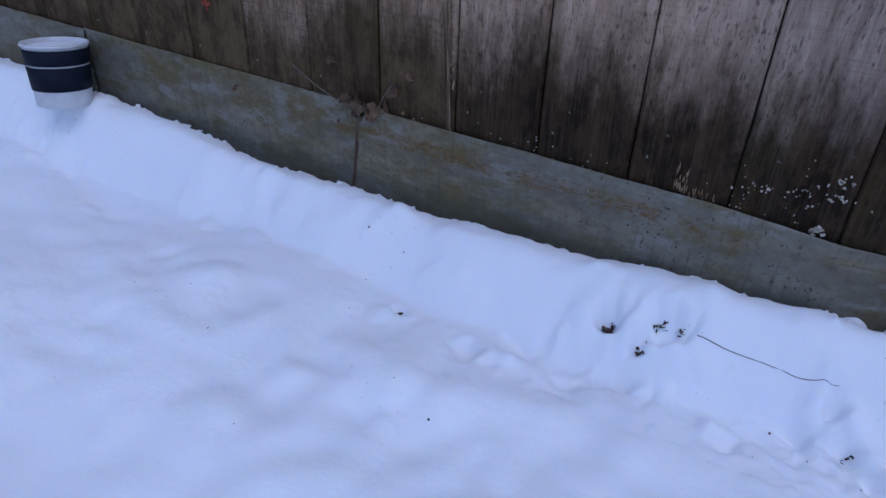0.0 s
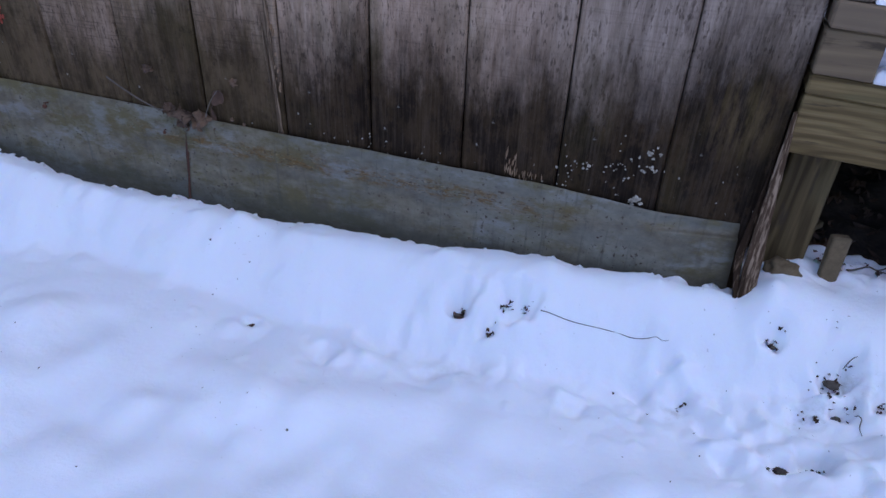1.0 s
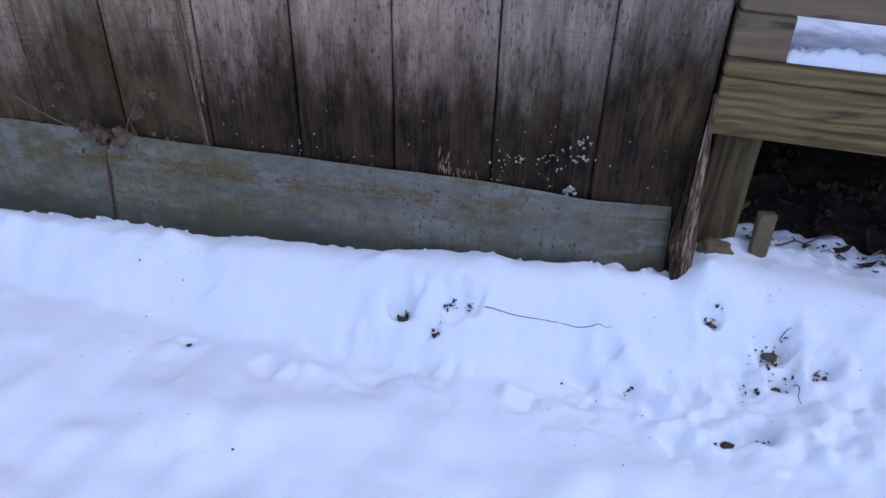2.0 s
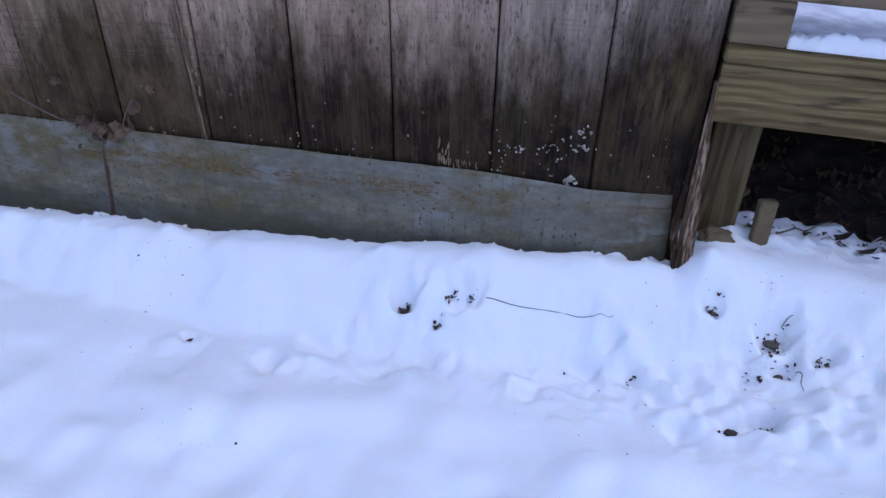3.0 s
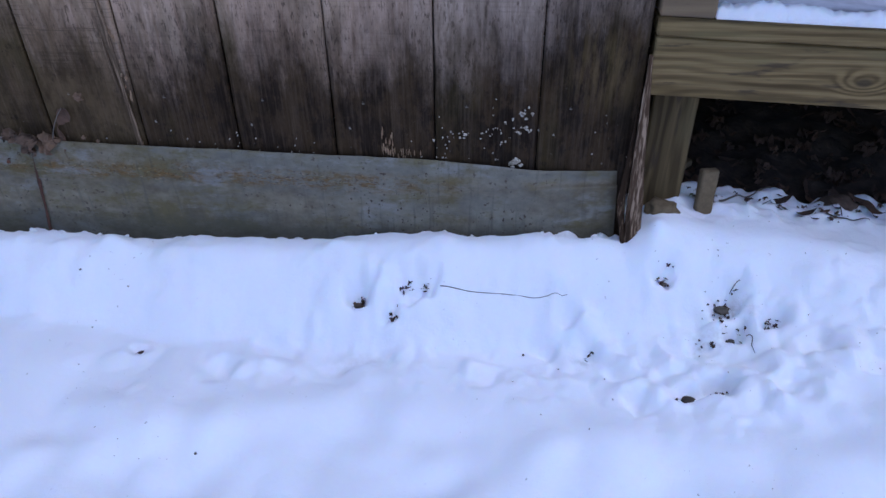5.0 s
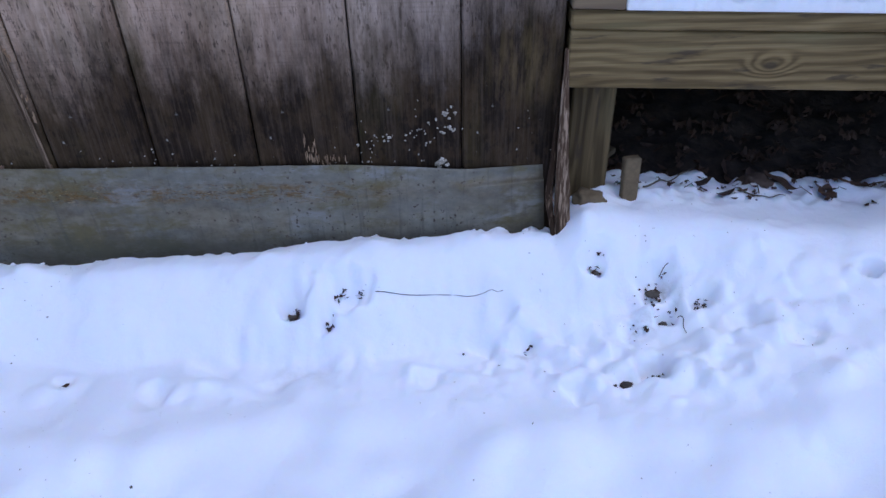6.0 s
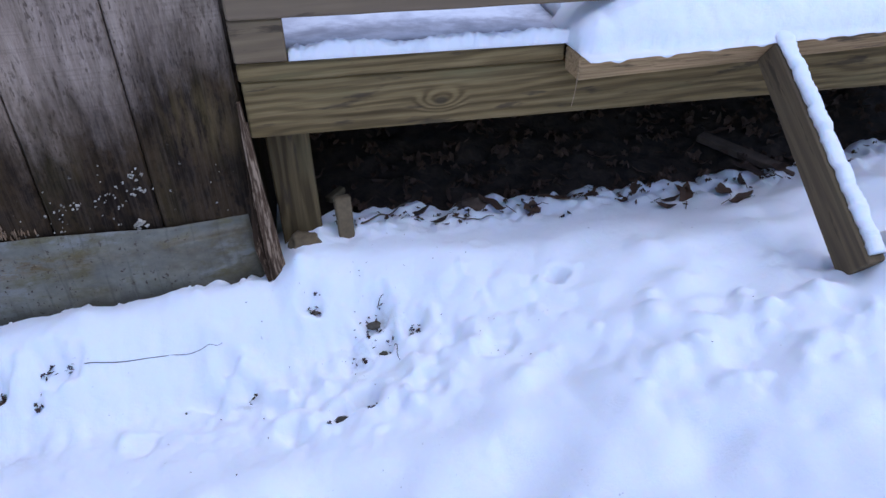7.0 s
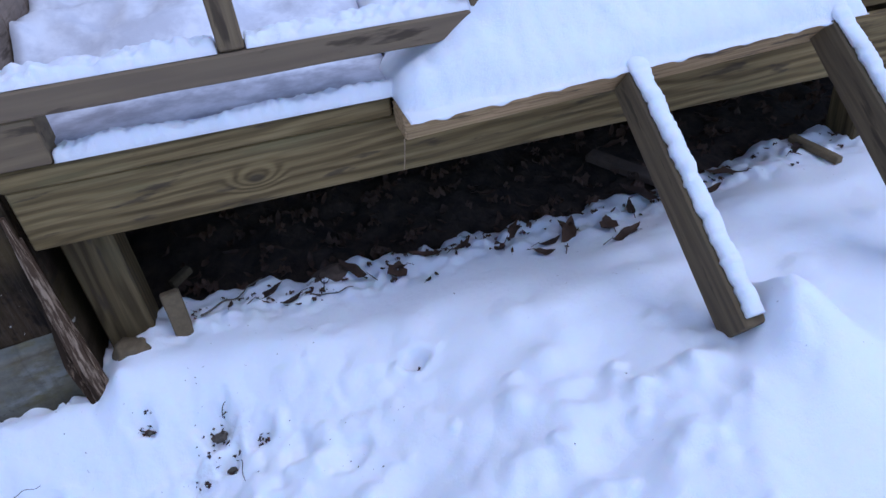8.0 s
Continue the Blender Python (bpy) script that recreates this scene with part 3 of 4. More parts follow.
def board_mesh(width, depth, z0, z1, seed):
    """A rough-sawn board standing on end, its long edges wandering a little."""
    bm = bmesh.new()
    rows, n = [], 14
    for k in range(n + 1):
        z = z0 + (z1 - z0) * (k / n) ** 1.6
        a = 0.0015 + 0.0022 * noise.noise(Vector((seed, z * 4, 0)))
        b = width - 0.0015 - 0.0022 * abs(noise.noise(Vector((seed + 5, z * 4, 2))))
        cup = 0.002 * noise.noise(Vector((seed + 9, z * 2, 1)))
        rows.append([bm.verts.new(p) for p in ((a, depth, z), (a, 0.004, z), (a + 0.004, 0.0, z), (width / 2, cup, z), (b - 0.004, 0.0, z), (b, 0.004, z), (b, depth, z))])
    for r0, r1 in zip(rows, rows[1:]):
        for i in range(6):
            bm.faces.new((r0[i], r0[i + 1], r1[i + 1], r1[i]))
        bm.faces.new((r0[6], r0[0], r1[0], r1[6]))
    bm.faces.new(rows[0])
    bm.faces.new(rows[-1][::-1])
    return bm


wall = thing("wall_front", "weathered grey board wall of a shed, mould-dark near the ground", "wall", kind="structure")
part("backing", lumber(-4.3, 0.225, 1.553, 1.60, -0.2, 3.0, 0.002, 0, 0), BACKING, wall)
board_meshes = []
for k in range(4):
    bm = board_mesh(PITCH, 0.02, -0.08, 3.0, 3.7 * k + 1)
    bmesh.ops.recalc_face_normals(bm, faces=bm.faces[:])
    me = bpy.data.meshes.new("board")
    bm.to_mesh(me)
    bm.free()
    me.materials.append(BARN)
    board_meshes.append(me)
random.seed(5)
x = JOINT
count = 0
while x > -4.2:
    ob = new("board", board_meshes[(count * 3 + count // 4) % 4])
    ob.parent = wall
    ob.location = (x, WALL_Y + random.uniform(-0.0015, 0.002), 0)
    if count == 0:
        ob.scale.x = 0.195 / PITCH
        ob.rotation_euler.z = math.atan(BEND)
    x -= PITCH
    count += 1
side = thing("wall_side", "dark weathered board wall, the side of the shed beside the deck", "wall", kind="structure")
for k in range(9):
    bm = board_mesh(PITCH, 0.02, -0.08, 3.0, 40 + k)
    for v in bm.verts:
        v.co = Vector((0.434 - v.co.y, 1.574 + k * PITCH + v.co.x, v.co.z))
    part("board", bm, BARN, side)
left_wall = part("wall_left", lumber(-4.36, -4.3, 1.53, 3.48, -0.2, 3.0, 0.002, 0, 0), BARN, None)
tagged(left_wall, "plain board wall closing the far end of the shed", "wall", kind="structure")
roof = part("ceiling", lumber(-4.36, 0.434, 1.53, 3.48, 3.002, 3.06, 0.002, 0, 0), BARN, None)
tagged(roof, "plain flat boards closing the shed above", "ceiling", kind="structure")
back = part("wall_back", lumber(-4.3, 0.41, 3.42, 3.48, -0.2, 3.0, 0.002, 0, 0), BARN, None)
tagged(back, "plain board wall closing the shed at the back", "wall", kind="structure")

def sliver(points, width, depth, seed):
    """A torn length of board: a tapering, twisted strip through the given points."""
    bm = bmesh.new()
    rings = []
    n = 16
    for k in range(n + 1):
        u = k / n * (len(points) - 1)
        i = min(int(u), len(points) - 2)
        f = u - i
        p = Vector(points[i]).lerp(Vector(points[i + 1]), f)
        w = width[i] + (width[i + 1] - width[i]) * f
        w *= 1 + 0.22 * noise.noise(Vector((seed, k * 0.9, 0)))
        d = depth * (1 + 0.3 * noise.noise(Vector((seed, k * 0.7, 4))))
        tw = 0.5 * noise.noise(Vector((seed, k * 0.12, 8)))
        a, b = Vector((math.cos(tw), math.sin(tw), 0)) * w / 2, Vector((-math.sin(tw), math.cos(tw), 0)) * d / 2
        rings.append([bm.verts.new(p + q) for q in (-a - b * 0.6, -a * 0.3 - b, a * 0.5 - b * 0.75, a - b * 0.4, a + b, -a + b)])
    for r0, r1 in zip(rings, rings[1:]):
        for i in range(6):
            bm.faces.new((r0[i], r0[(i + 1) % 6], r1[(i + 1) % 6], r1[i]))
    bm.faces.new(rings[0])
    bm.faces.new(rings[-1])
    return bm


# galvanised strip along the foot of the wall
flashing = thing("metal_flashing", "dull galvanised strip along the shed's foot, stained ochre", "flashing")


def flash_sheet(x0, x1, y, lean0, lean1, seed, curl=0.0):
    """Thin sheet, slightly buckled, with a turned-out upper edge."""
    bm = bmesh.new()
    nx, rows = max(8, int((x1 - x0) / 0.012)), []
    prof = [(-0.12, 0.0), (-0.02, 0.0), (0.06, -0.001), (0.12, -0.0025), (0.165, -0.003), (0.19, -0.0045), (0.198, -0.0065), (0.206, -0.0035), (0.235, 0.0), (0.243, 0.002)]
    for i in range(nx + 1):
        u = i / nx
        row = []
        for h, o in prof:
            xx = x0 + (x1 - x0) * u + (lean0 * (1 - u) + lean1 * u) * (0.24 - h)
            zz = h
            if h > 0.2:
                zz = h + 0.006 - 0.014 * (xx - 0.0) + 0.0025 * bump_noise(xx, seed, 9.0) + 0.001 * bump_noise(xx, seed, 40.0)
            yy = y + o - curl * math.exp(-((xx - (x0 + lean0 * (0.24 - h))) / 0.012) ** 2) + 0.004 * bump_noise(xx, h * 1.5, 3.5, seed)
            bend = max(0.0, xx - 0.235) * BEND
            yy += bend + 0.012 * max(0.0, h - 0.06) / 0.18 * smooth01((xx - 0.24) / 0.16)
            zz -= 0.018 * smooth01((xx + 0.05) / 0.46) if h > 0.2 else 0.0
            row.append((xx, yy, zz))
        rows.append(row)
    front = [[bm.verts.new(p) for p in r] for r in rows]
    rear = [[bm.verts.new((p[0], p[1] + 0.0018, p[2])) for p in r] for r in rows]
    m = len(prof)
    for i in range(nx):
        for j in range(m - 1):
            bm.faces.new((front[i][j], front[i + 1][j], front[i + 1][j + 1], front[i][j + 1]))
            bm.faces.new((rear[i][j], rear[i][j + 1], rear[i + 1][j + 1], rear[i + 1][j]))
        bm.faces.new((front[i][m - 1], front[i + 1][m - 1], rear[i + 1][m - 1], rear[i][m - 1]))
        bm.faces.new((front[i][0], rear[i][0], rear[i + 1][0], front[i + 1][0]))
    for i in (0, nx):
        for j in range(m - 1):
            bm.faces.new((front[i][j], front[i][j + 1], rear[i][j + 1], rear[i][j]))
    return bm


part("sheet", flash_sheet(-0.835, 0.404, 1.5165, -0.16, 0.06, 1.0, 0.006), METAL, flashing, smooth=True)
part("seam_rust", sliver([(-0.838, 1.5095, 0.238), (-0.848, 1.5070, 0.17), (-0.857, 1.5075, 0.1), (-0.872, 1.5085, 0.01)], [0.004, 0.009, 0.005, 0.008], 0.004, 3.0), RUST, flashing, "rust-dark lapped edge")
part("sheet", flash_sheet(-1.86, -0.82, 1.5225, 0.0, -0.05, 4.0), METAL, flashing, smooth=True)
part("sheet", flash_sheet(-3.6, -1.85, 1.5175, 0.0, 0.0, 7.0), METAL, flashing, smooth=True)


def bent_nail(at):
    ob = thing("bent_nail", "rusty bent nail sticking out of the metal strip", "nail", at=at)
    bm = bmesh.new()
    bmesh.ops.create_cone(bm, cap_ends=True, segments=8, radius1=0.0022, radius2=0.0016, depth=0.02, matrix=pose(0, -0.008, 0.002, 70, 0, 15))
    part("shank", bm, RUST, ob)
    bm = bmesh.new()
    bmesh.ops.create_cone(bm, cap_ends=True, segments=10, radius1=0.006, radius2=0.005, depth=0.003, matrix=pose(0.003, -0.018, -0.003, 70, 0, 15))
    part("head", bm, RUST, ob)
    return ob


bent_nail((-1.245, 1.519, 0.227))
bent_nail((-0.905, 1.519, 0.213)).scale = (0.7, 0.7, 0.7)


# broken corner board at the end of the wall
corner = thing("corner_board", "split and splintered grey corner board curling off the shed", "board")
for k, (pts, wid, dep, mat) in enumerate([
        ([(0.431, 1.526, 0.475), (0.434, 1.518, 0.36), (0.438, 1.506, 0.22), (0.444, 1.494, 0.05)], [0.006, 0.017, 0.025, 0.027], 0.012, SPLINTER),
        ([(0.424, 1.530, 0.36), (0.420, 1.520, 0.26), (0.414, 1.508, 0.17), (0.432, 1.486, 0.06)], [0.003, 0.010, 0.016, 0.008], 0.006, SPLINTER_DARK),
        ([(0.4385, 1.533, 0.43), (0.442, 1.524, 0.3), (0.452, 1.512, 0.18), (0.460, 1.502, 0.05)], [0.003, 0.008, 0.012, 0.014], 0.008, SPLINTER),
        ([(0.430, 1.528, 0.41), (0.430, 1.515, 0.30), (0.431, 1.502, 0.19), (0.440, 1.488, 0.05)], [0.003, 0.006, 0.009, 0.010], 0.006, SPLINTER_DARK),
        ([(0.436, 1.528, 0.40), (0.440, 1.520, 0.30), (0.446, 1.508, 0.17), (0.453, 1.496, 0.04)], [0.002, 0.006, 0.010, 0.012], 0.012, SPLINTER_DARK)]):
    part("sliver", sliver(pts, wid, dep, 1.0 + 5 * k), mat, corner)

# ---- the deck ----
deck = thing("wooden_deck", "low deck of pressure-treated lumber beside the shed, snow-covered", "deck")
part("rim_joist", sag(lumber(0.44, 2.75, 1.556, 1.596, 0.387, 0.5005, 0.003, 24, 0.0012)), RIM, deck, "olive-tan rim joist with a dark knot")
part("edge_board", sag(lumber(0.438, 1.0865, 1.544, 1.594, 0.505, 0.540, 0.004, 12, 0.0018, 3.0)), LUMBER_X, deck)
part("spacer_block", sag(lumber(0.437, 0.534, 1.540, 1.62, 0.542, 0.621, 0.003, 2, 0.001, 5.0)), LUMBER_BLOCK, deck)
for k in range(11):
    y0 = 1.602 + k * 0.146
    part("deck_board", sag(lumber(0.44, 2.75, y0, y0 + 0.14, 0.507, 0.538, 0.003, 6, 0.001, k * 2.0)), LUMBER_X, deck)
for k in range(6):
    x0 = 0.60 + k * 0.41
    part("joist", sag(lumber(x0, x0 + 0.038, 1.60, 3.2, 0.39, 0.505, 0.003, 6, 0.001, k)), LUMBER_Y, deck)
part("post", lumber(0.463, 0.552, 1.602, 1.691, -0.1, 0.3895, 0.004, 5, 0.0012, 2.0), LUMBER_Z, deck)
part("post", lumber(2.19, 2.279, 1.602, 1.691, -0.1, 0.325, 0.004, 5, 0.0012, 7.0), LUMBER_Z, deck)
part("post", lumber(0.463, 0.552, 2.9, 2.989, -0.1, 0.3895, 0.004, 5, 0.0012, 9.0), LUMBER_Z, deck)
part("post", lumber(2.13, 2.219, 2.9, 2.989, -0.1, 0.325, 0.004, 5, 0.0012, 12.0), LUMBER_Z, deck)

railing = thing("deck_railing", "greyed wooden deck railing with square balusters, snow on its rail", "railing")
part("bottom_rail", sag(lumber(0.437, 1.52, 1.532, 1.60, 0.623, 0.668, 0.004, 18, 0.0015, 8.0)), LUMBER_GREY, railing)
for bx in (0.83, 1.247):
    part("baluster", sag(lumber(bx, bx + 0.041, 1.535, 1.574, 0.669, 1.40, 0.004, 8, 0.0015, bx * 5)), LUMBER_UP, railing)


def ledger_front(x):
    return 1.470 - 0.035 * smooth01((x - 1.1) / 0.36)


def ledger_mesh():
    """The step's front board: level, its face leaning outwards more and more."""
    bm = lumber(1.090, 1.935, 1.478, 1.552, 0.460, 0.511, 0.004, 14, 0.002, 13.0)
    for v in bm.verts:
        if v.co.y < 1.5 and v.co.z > 0.485:
            v.co.y += ledger_front(v.co.x) - 1.478
    return bm


part("end_post", sag(lumber(0.437, 0.492, 1.536, 1.60, 0.669, 1.40, 0.004, 8, 0.002, 21.0)), BARN, railing, "weathered grey end post")


step = thing("step_frame", "open step frame of lumber, two slanting stringers under snow", "step")
part("ledger", ledger_mesh(), LEDGER, step, "tan ledger with a raw sawn end")


def stringer(x0, dz, seed):
    """A slanting length of lumber on edge, its foot in the snow."""
    bm = bmesh.new()
    outline = [(1.4745, 0.463), (1.431, 0.511), (1.425, 0.511), (1.052, 0.231), (1.102, 0.158)]
    n = len(outline)
    a = [bm.verts.new((x0, y, z + dz)) for y, z in outline]
    b = [bm.verts.new((x0 + 0.038, y, z + dz)) for y, z in outline]
    bm.faces.new(a)
    bm.faces.new(b[::-1])
    for i in range(n):
        bm.faces.new((a[i], a[(i + 1) % n], b[(i + 1) % n], b[i]))
    bmesh.ops.bevel(bm, geom=bm.edges[:], offset=0.0025, segments=1, affect="EDGES")
    for v in bm.verts:
        v.co += noise.noise_vector(v.co * 11 + Vector((seed, 0, 0))) * 0.0015
    return bm


part("stringer", stringer(1.480, 0.0, 0.0), LUMBER_SLANT, step)
part("stringer", stringer(1.893, 0.004, 5.0), LUMBER_SLANT, step)


# ---- snow lying on the woodwork ----
def snow_body(xs, ys, top, bottom):
    """A closed body of snow between a lower and an upper surface."""
    bm = bmesh.new()
    up = [[bm.verts.new((x, y, top(x, y))) for x in xs] for y in ys]
    lo = [[bm.verts.new((x, y, bottom(x, y))) for x in xs] for y in ys]
    ny, nx = len(ys), len(xs)
    for j in range(ny - 1):
        for i in range(nx - 1):
            bm.faces.new((up[j][i], up[j][i + 1], up[j + 1][i + 1], up[j + 1][i]))
            bm.faces.new((lo[j][i], lo[j + 1][i], lo[j + 1][i + 1], lo[j][i + 1]))
    for i in range(nx - 1):
        bm.faces.new((up[0][i], lo[0][i], lo[0][i + 1], up[0][i + 1]))
        bm.faces.new((up[-1][i], up[-1][i + 1], lo[-1][i + 1], lo[-1][i]))
    for j in range(ny - 1):
        bm.faces.new((up[j][0], up[j + 1][0], lo[j + 1][0], lo[j][0]))
        bm.faces.new((up[j][-1], lo[j][-1], lo[j + 1][-1], up[j + 1][-1]))
    return bm


def dome(d, r):
    """Rounded shoulder: 0 at the rim, 1 once r inside."""
    d = max(0.0, min(1.0, d / r))
    return math.sqrt(1 - (1 - d) ** 2)


def fall(x):
    return -DROP * (x - DECK_X)


def lip_top(x, y):
    back = 1.628 + 0.014 * bump_noise(x, 0, 6.0) + 0.008 * bump_noise(x, 0, 23.0)
    h = 0.024 + 0.008 * bump_noise(x, y, 13.0, 1.0) + 0.006 * bump_noise(x, y, 48.0, 3.0) + 0.005 * bump_noise(x, y, 110.0, 5.0)
    edge = 1.546 + 0.004 * bump_noise(x, 0.2, 24.0) + 0.003 * bump_noise(x, y, 60.0)
    return 0.5425 + fall(x) + max(0.004, h) * dome(y - edge, 0.014) * smooth01((back - y) / 0.075) * dome(x - 0.534, 0.010)


ob = link_mesh("snow_lip", snow_body(list(np.arange(0.536, 1.10, 0.003)), list(np.arange(1.540, 1.646, 0.003)), lip_top, lambda x, y: 0.5422 + fall(x)), SNOW_CLEAN, None, True)
tagged(ob, "ragged lip of snow along the deck's front board", "snow")


def ice_top(x, y):
    return 0.5415 + fall(x) + 0.012 + 0.004 * bump_noise(x, y, 9.0, 4.0) + 0.002 * bump_noise(x, y, 40.0, 2.0) + (0.09 + 0.05 * bump_noise(x, y, 6.0, 3.0) + 0.03 * bump_noise(x, y, 17.0, 6.0)) * smooth01((y - 1.76) / 0.3)


ob = link_mesh("slush_on_deck", snow_body(list(np.arange(0.438, 1.13, 0.02)), list(np.arange(1.598, 3.2, 0.02)), ice_top, lambda x, y: 0.5402 + fall(x)), SHADED_SLUSH, None, True)
tagged(ob, "half-frozen snow on the deck boards, the railing's shade put into its grey", "slush", kind="stuff")


def back_snow_top(x, y):
    return 0.5415 + fall(x) + 0.085 * dome(y - 1.66, 0.1) + 0.02 * bump_noise(x, y, 5.0, 8.0)


ob = link_mesh("snow_on_deck", snow_body(list(np.arange(1.125, 2.75, 0.03)), list(np.arange(1.66, 3.2, 0.03)), back_snow_top, lambda x, y: 0.5412 + fall(x)), SNOW_CLEAN, None, True)
tagged(ob, "deep snow on the deck behind the railing", "snow", kind="stuff")


def heap_edge(x):
    return ledger_front(x) - 0.002 + 0.03 * (1 - dome(x - 1.09, 0.06)) + 0.004 * bump_noise(x, 0, 12.0) + 0.002 * bump_noise(x, 0, 36.0)


def heap_top(x, y):
    d = y - heap_edge(x)
    rise = 0.05 + 0.016 * bump_noise(x, y, 4.0, 7.0) + 0.008 * bump_noise(x, y, 15.0, 2.0) + 0.005 * bump_noise(x, y, 42.0, 4.0)
    up = 0.19 * smooth01((x - 1.10) / 0.25) * smooth01((y - 1.44) / 0.15)
    sidefall = dome(x - 1.091, 0.05) * dome(1.975 - x, 0.05)
    return 0.5135 + (rise * dome(d, 0.035) + up) * sidefall


def heap_low(x, y):
    return 0.5132 - 0.006 * smooth01(bump_noise(x, 0.4, 30.0) + 0.2) * (1 if y < heap_edge(x) + 0.012 else 0)


ob = link_mesh("snow_heap", snow_body(list(np.arange(1.092, 1.976, 0.005)), list(np.arange(1.424, 1.66, 0.005)), heap_top, heap_low), SNOW_CLEAN, None, True)
tagged(ob, "thick rounded snow heaped on the step at the deck's edge", "snow", kind="stuff")


def rail_snow(x0, x1, seed):
    def top(x, y):
        edge = 1.540 + 0.008 * bump_noise(x, seed, 28.0) + 0.006 * bump_noise(x, seed, 9.0)
        h = 0.017 + 0.012 * bump_noise(x, y, 14.0, seed) + 0.011 * bump_noise(x, y, 40.0, seed) + 0.006 * bump_noise(x, y, 95.0, seed)
        return 0.6692 + fall(x) + max(0.002, h) * dome(y - edge, 0.02) * dome(1.606 - y, 0.02) * dome(x - x0 + 0.001, 0.006) * dome(x1 + 0.001 - x, 0.006)
    ob = link_mesh("snow_on_rail", snow_body(list(np.linspace(x0, x1, int((x1 - x0) / 0.004) + 2)), list(np.arange(1.535, 1.604, 0.004)), top, lambda x, y: 0.669 + fall(x)), SNOW_CLEAN, None, True)
    return tagged(ob, "ridge of snow on the railing's bottom rail", "snow", group="snow on the rail")


rail_snow(0.494, 0.828, 1.0)
rail_snow(0.873, 1.245, 4.0)
rail_snow(1.290, 1.35, 9.0)


def stringer_snow(x0, dz, seed):
    """A ridge of snow along the upper edge of a stringer."""
    bm = bmesh.new()
    rings, n, m = [], 110, 11
    a, b = Vector((0, 1.470, 0.540 + dz)), Vector((0, 1.424, 0.512 + dz))
    c = Vector((0, 1.062, 0.2385 + dz))
    for k in range(n + 1):
        u = k / n
        p = a.lerp(b, u / 0.12) if u < 0.12 else b.lerp(c, (u - 0.12) / 0.88)
        nrm = Vector((0, -0.45, 0.72)).normalized()
        h = 0.015 + 0.006 * bump_noise(u * 3, seed, 3.0) + 0.005 * bump_noise(u * 3, seed, 11.0) + 0.003 * bump_noise(u * 3, seed, 40.0)
        flare = math.exp(-((u - 0.10) / 0.07) ** 2)
        h -= 0.004 * flare
        w0 = x0 + 0.006 - 0.003 * flare + 0.005 * bump_noise(u, seed, 26.0) + 0.003 * bump_noise(u, seed, 75.0)
        w1 = x0 + 0.037 + 0.003 * flare + 0.005 * bump_noise(u, seed + 3, 14.0) + 0.003 * bump_noise(u, seed + 3, 70.0)
        ring = []
        for i in range(m):
            t = math.pi * i / (m - 1)
            q = p + nrm * (h * math.sin(t) ** 0.7 + 0.0015)
            ring.append(bm.verts.new((w0 + (w1 - w0) * (1 - math.cos(t)) / 2, q.y, q.z)))
        rings.append(ring)
    for r0, r1 in zip(rings, rings[1:]):
        for i in range(m - 1):
            bm.faces.new((r0[i], r0[i + 1], r1[i + 1], r1[i]))
        bm.faces.new((r0[m - 1], r0[0], r1[0], r1[m - 1]))
    bm.faces.new(rings[0])
    bm.faces.new(rings[-1])
    ob = link_mesh("snow_on_stringer", bm, SNOW_CLEAN, None, True)
    return tagged(ob, "narrow ridge of snow along a slanting stringer", "snow", group="snow on the stringers")


stringer_snow(1.480, 0.0, 1.0)
stringer_snow(1.893, 0.004, 6.0)


# ---- bucket by the wall ----
def lathe(profile, segments=40):
    bm = bmesh.new()
    rings = [[bm.verts.new((r * math.cos(2 * math.pi * i / segments), r * math.sin(2 * math.pi * i / segments), z)) for i in range(segments)] for r, z in profile]
    for r0, r1 in zip(rings, rings[1:]):
        for i in range(segments):
            bm.faces.new((r0[i], r0[(i + 1) % segments], r1[(i + 1) % segments], r1[i]))
    return bm


bucket = thing("bucket", "off-white plastic bucket with navy bands standing in snow by the shed", "bucket", at=(-1.838, 1.392, 0.085))
bucket.scale = (0.76, 0.76, 0.6)
bucket.rotation_euler = (radians(-8), radians(-4), 0)
part("body", lathe([(0.0, 0.0), (0.098, 0.0), (0.101, 0.004), (0.116, 0.288), (0.121, 0.290), (0.121, 0.300), (0.115, 0.302), (0.112, 0.298), (0.098, 0.008), (0.0, 0.006)]), OFFWHITE, bucket, smooth=True)
part("band", lathe([(0.1055, 0.082), (0.1075, 0.082), (0.1135, 0.195), (0.1110, 0.195)]), NAVY, bucket, "navy band", True)
part("snow_cap", lathe([(0.0, 0.240), (0.106, 0.240), (0.109, 0.276), (0.095, 0.284), (0.06, 0.288), (0.0, 0.290)]), SNOW_CLEAN, bucket, "snow filling the bucket", True)
part("band", lathe([(0.1115, 0.204), (0.1138, 0.204), (0.1178, 0.276), (0.1150, 0.276)]), NAVY, bucket, "navy band", True)


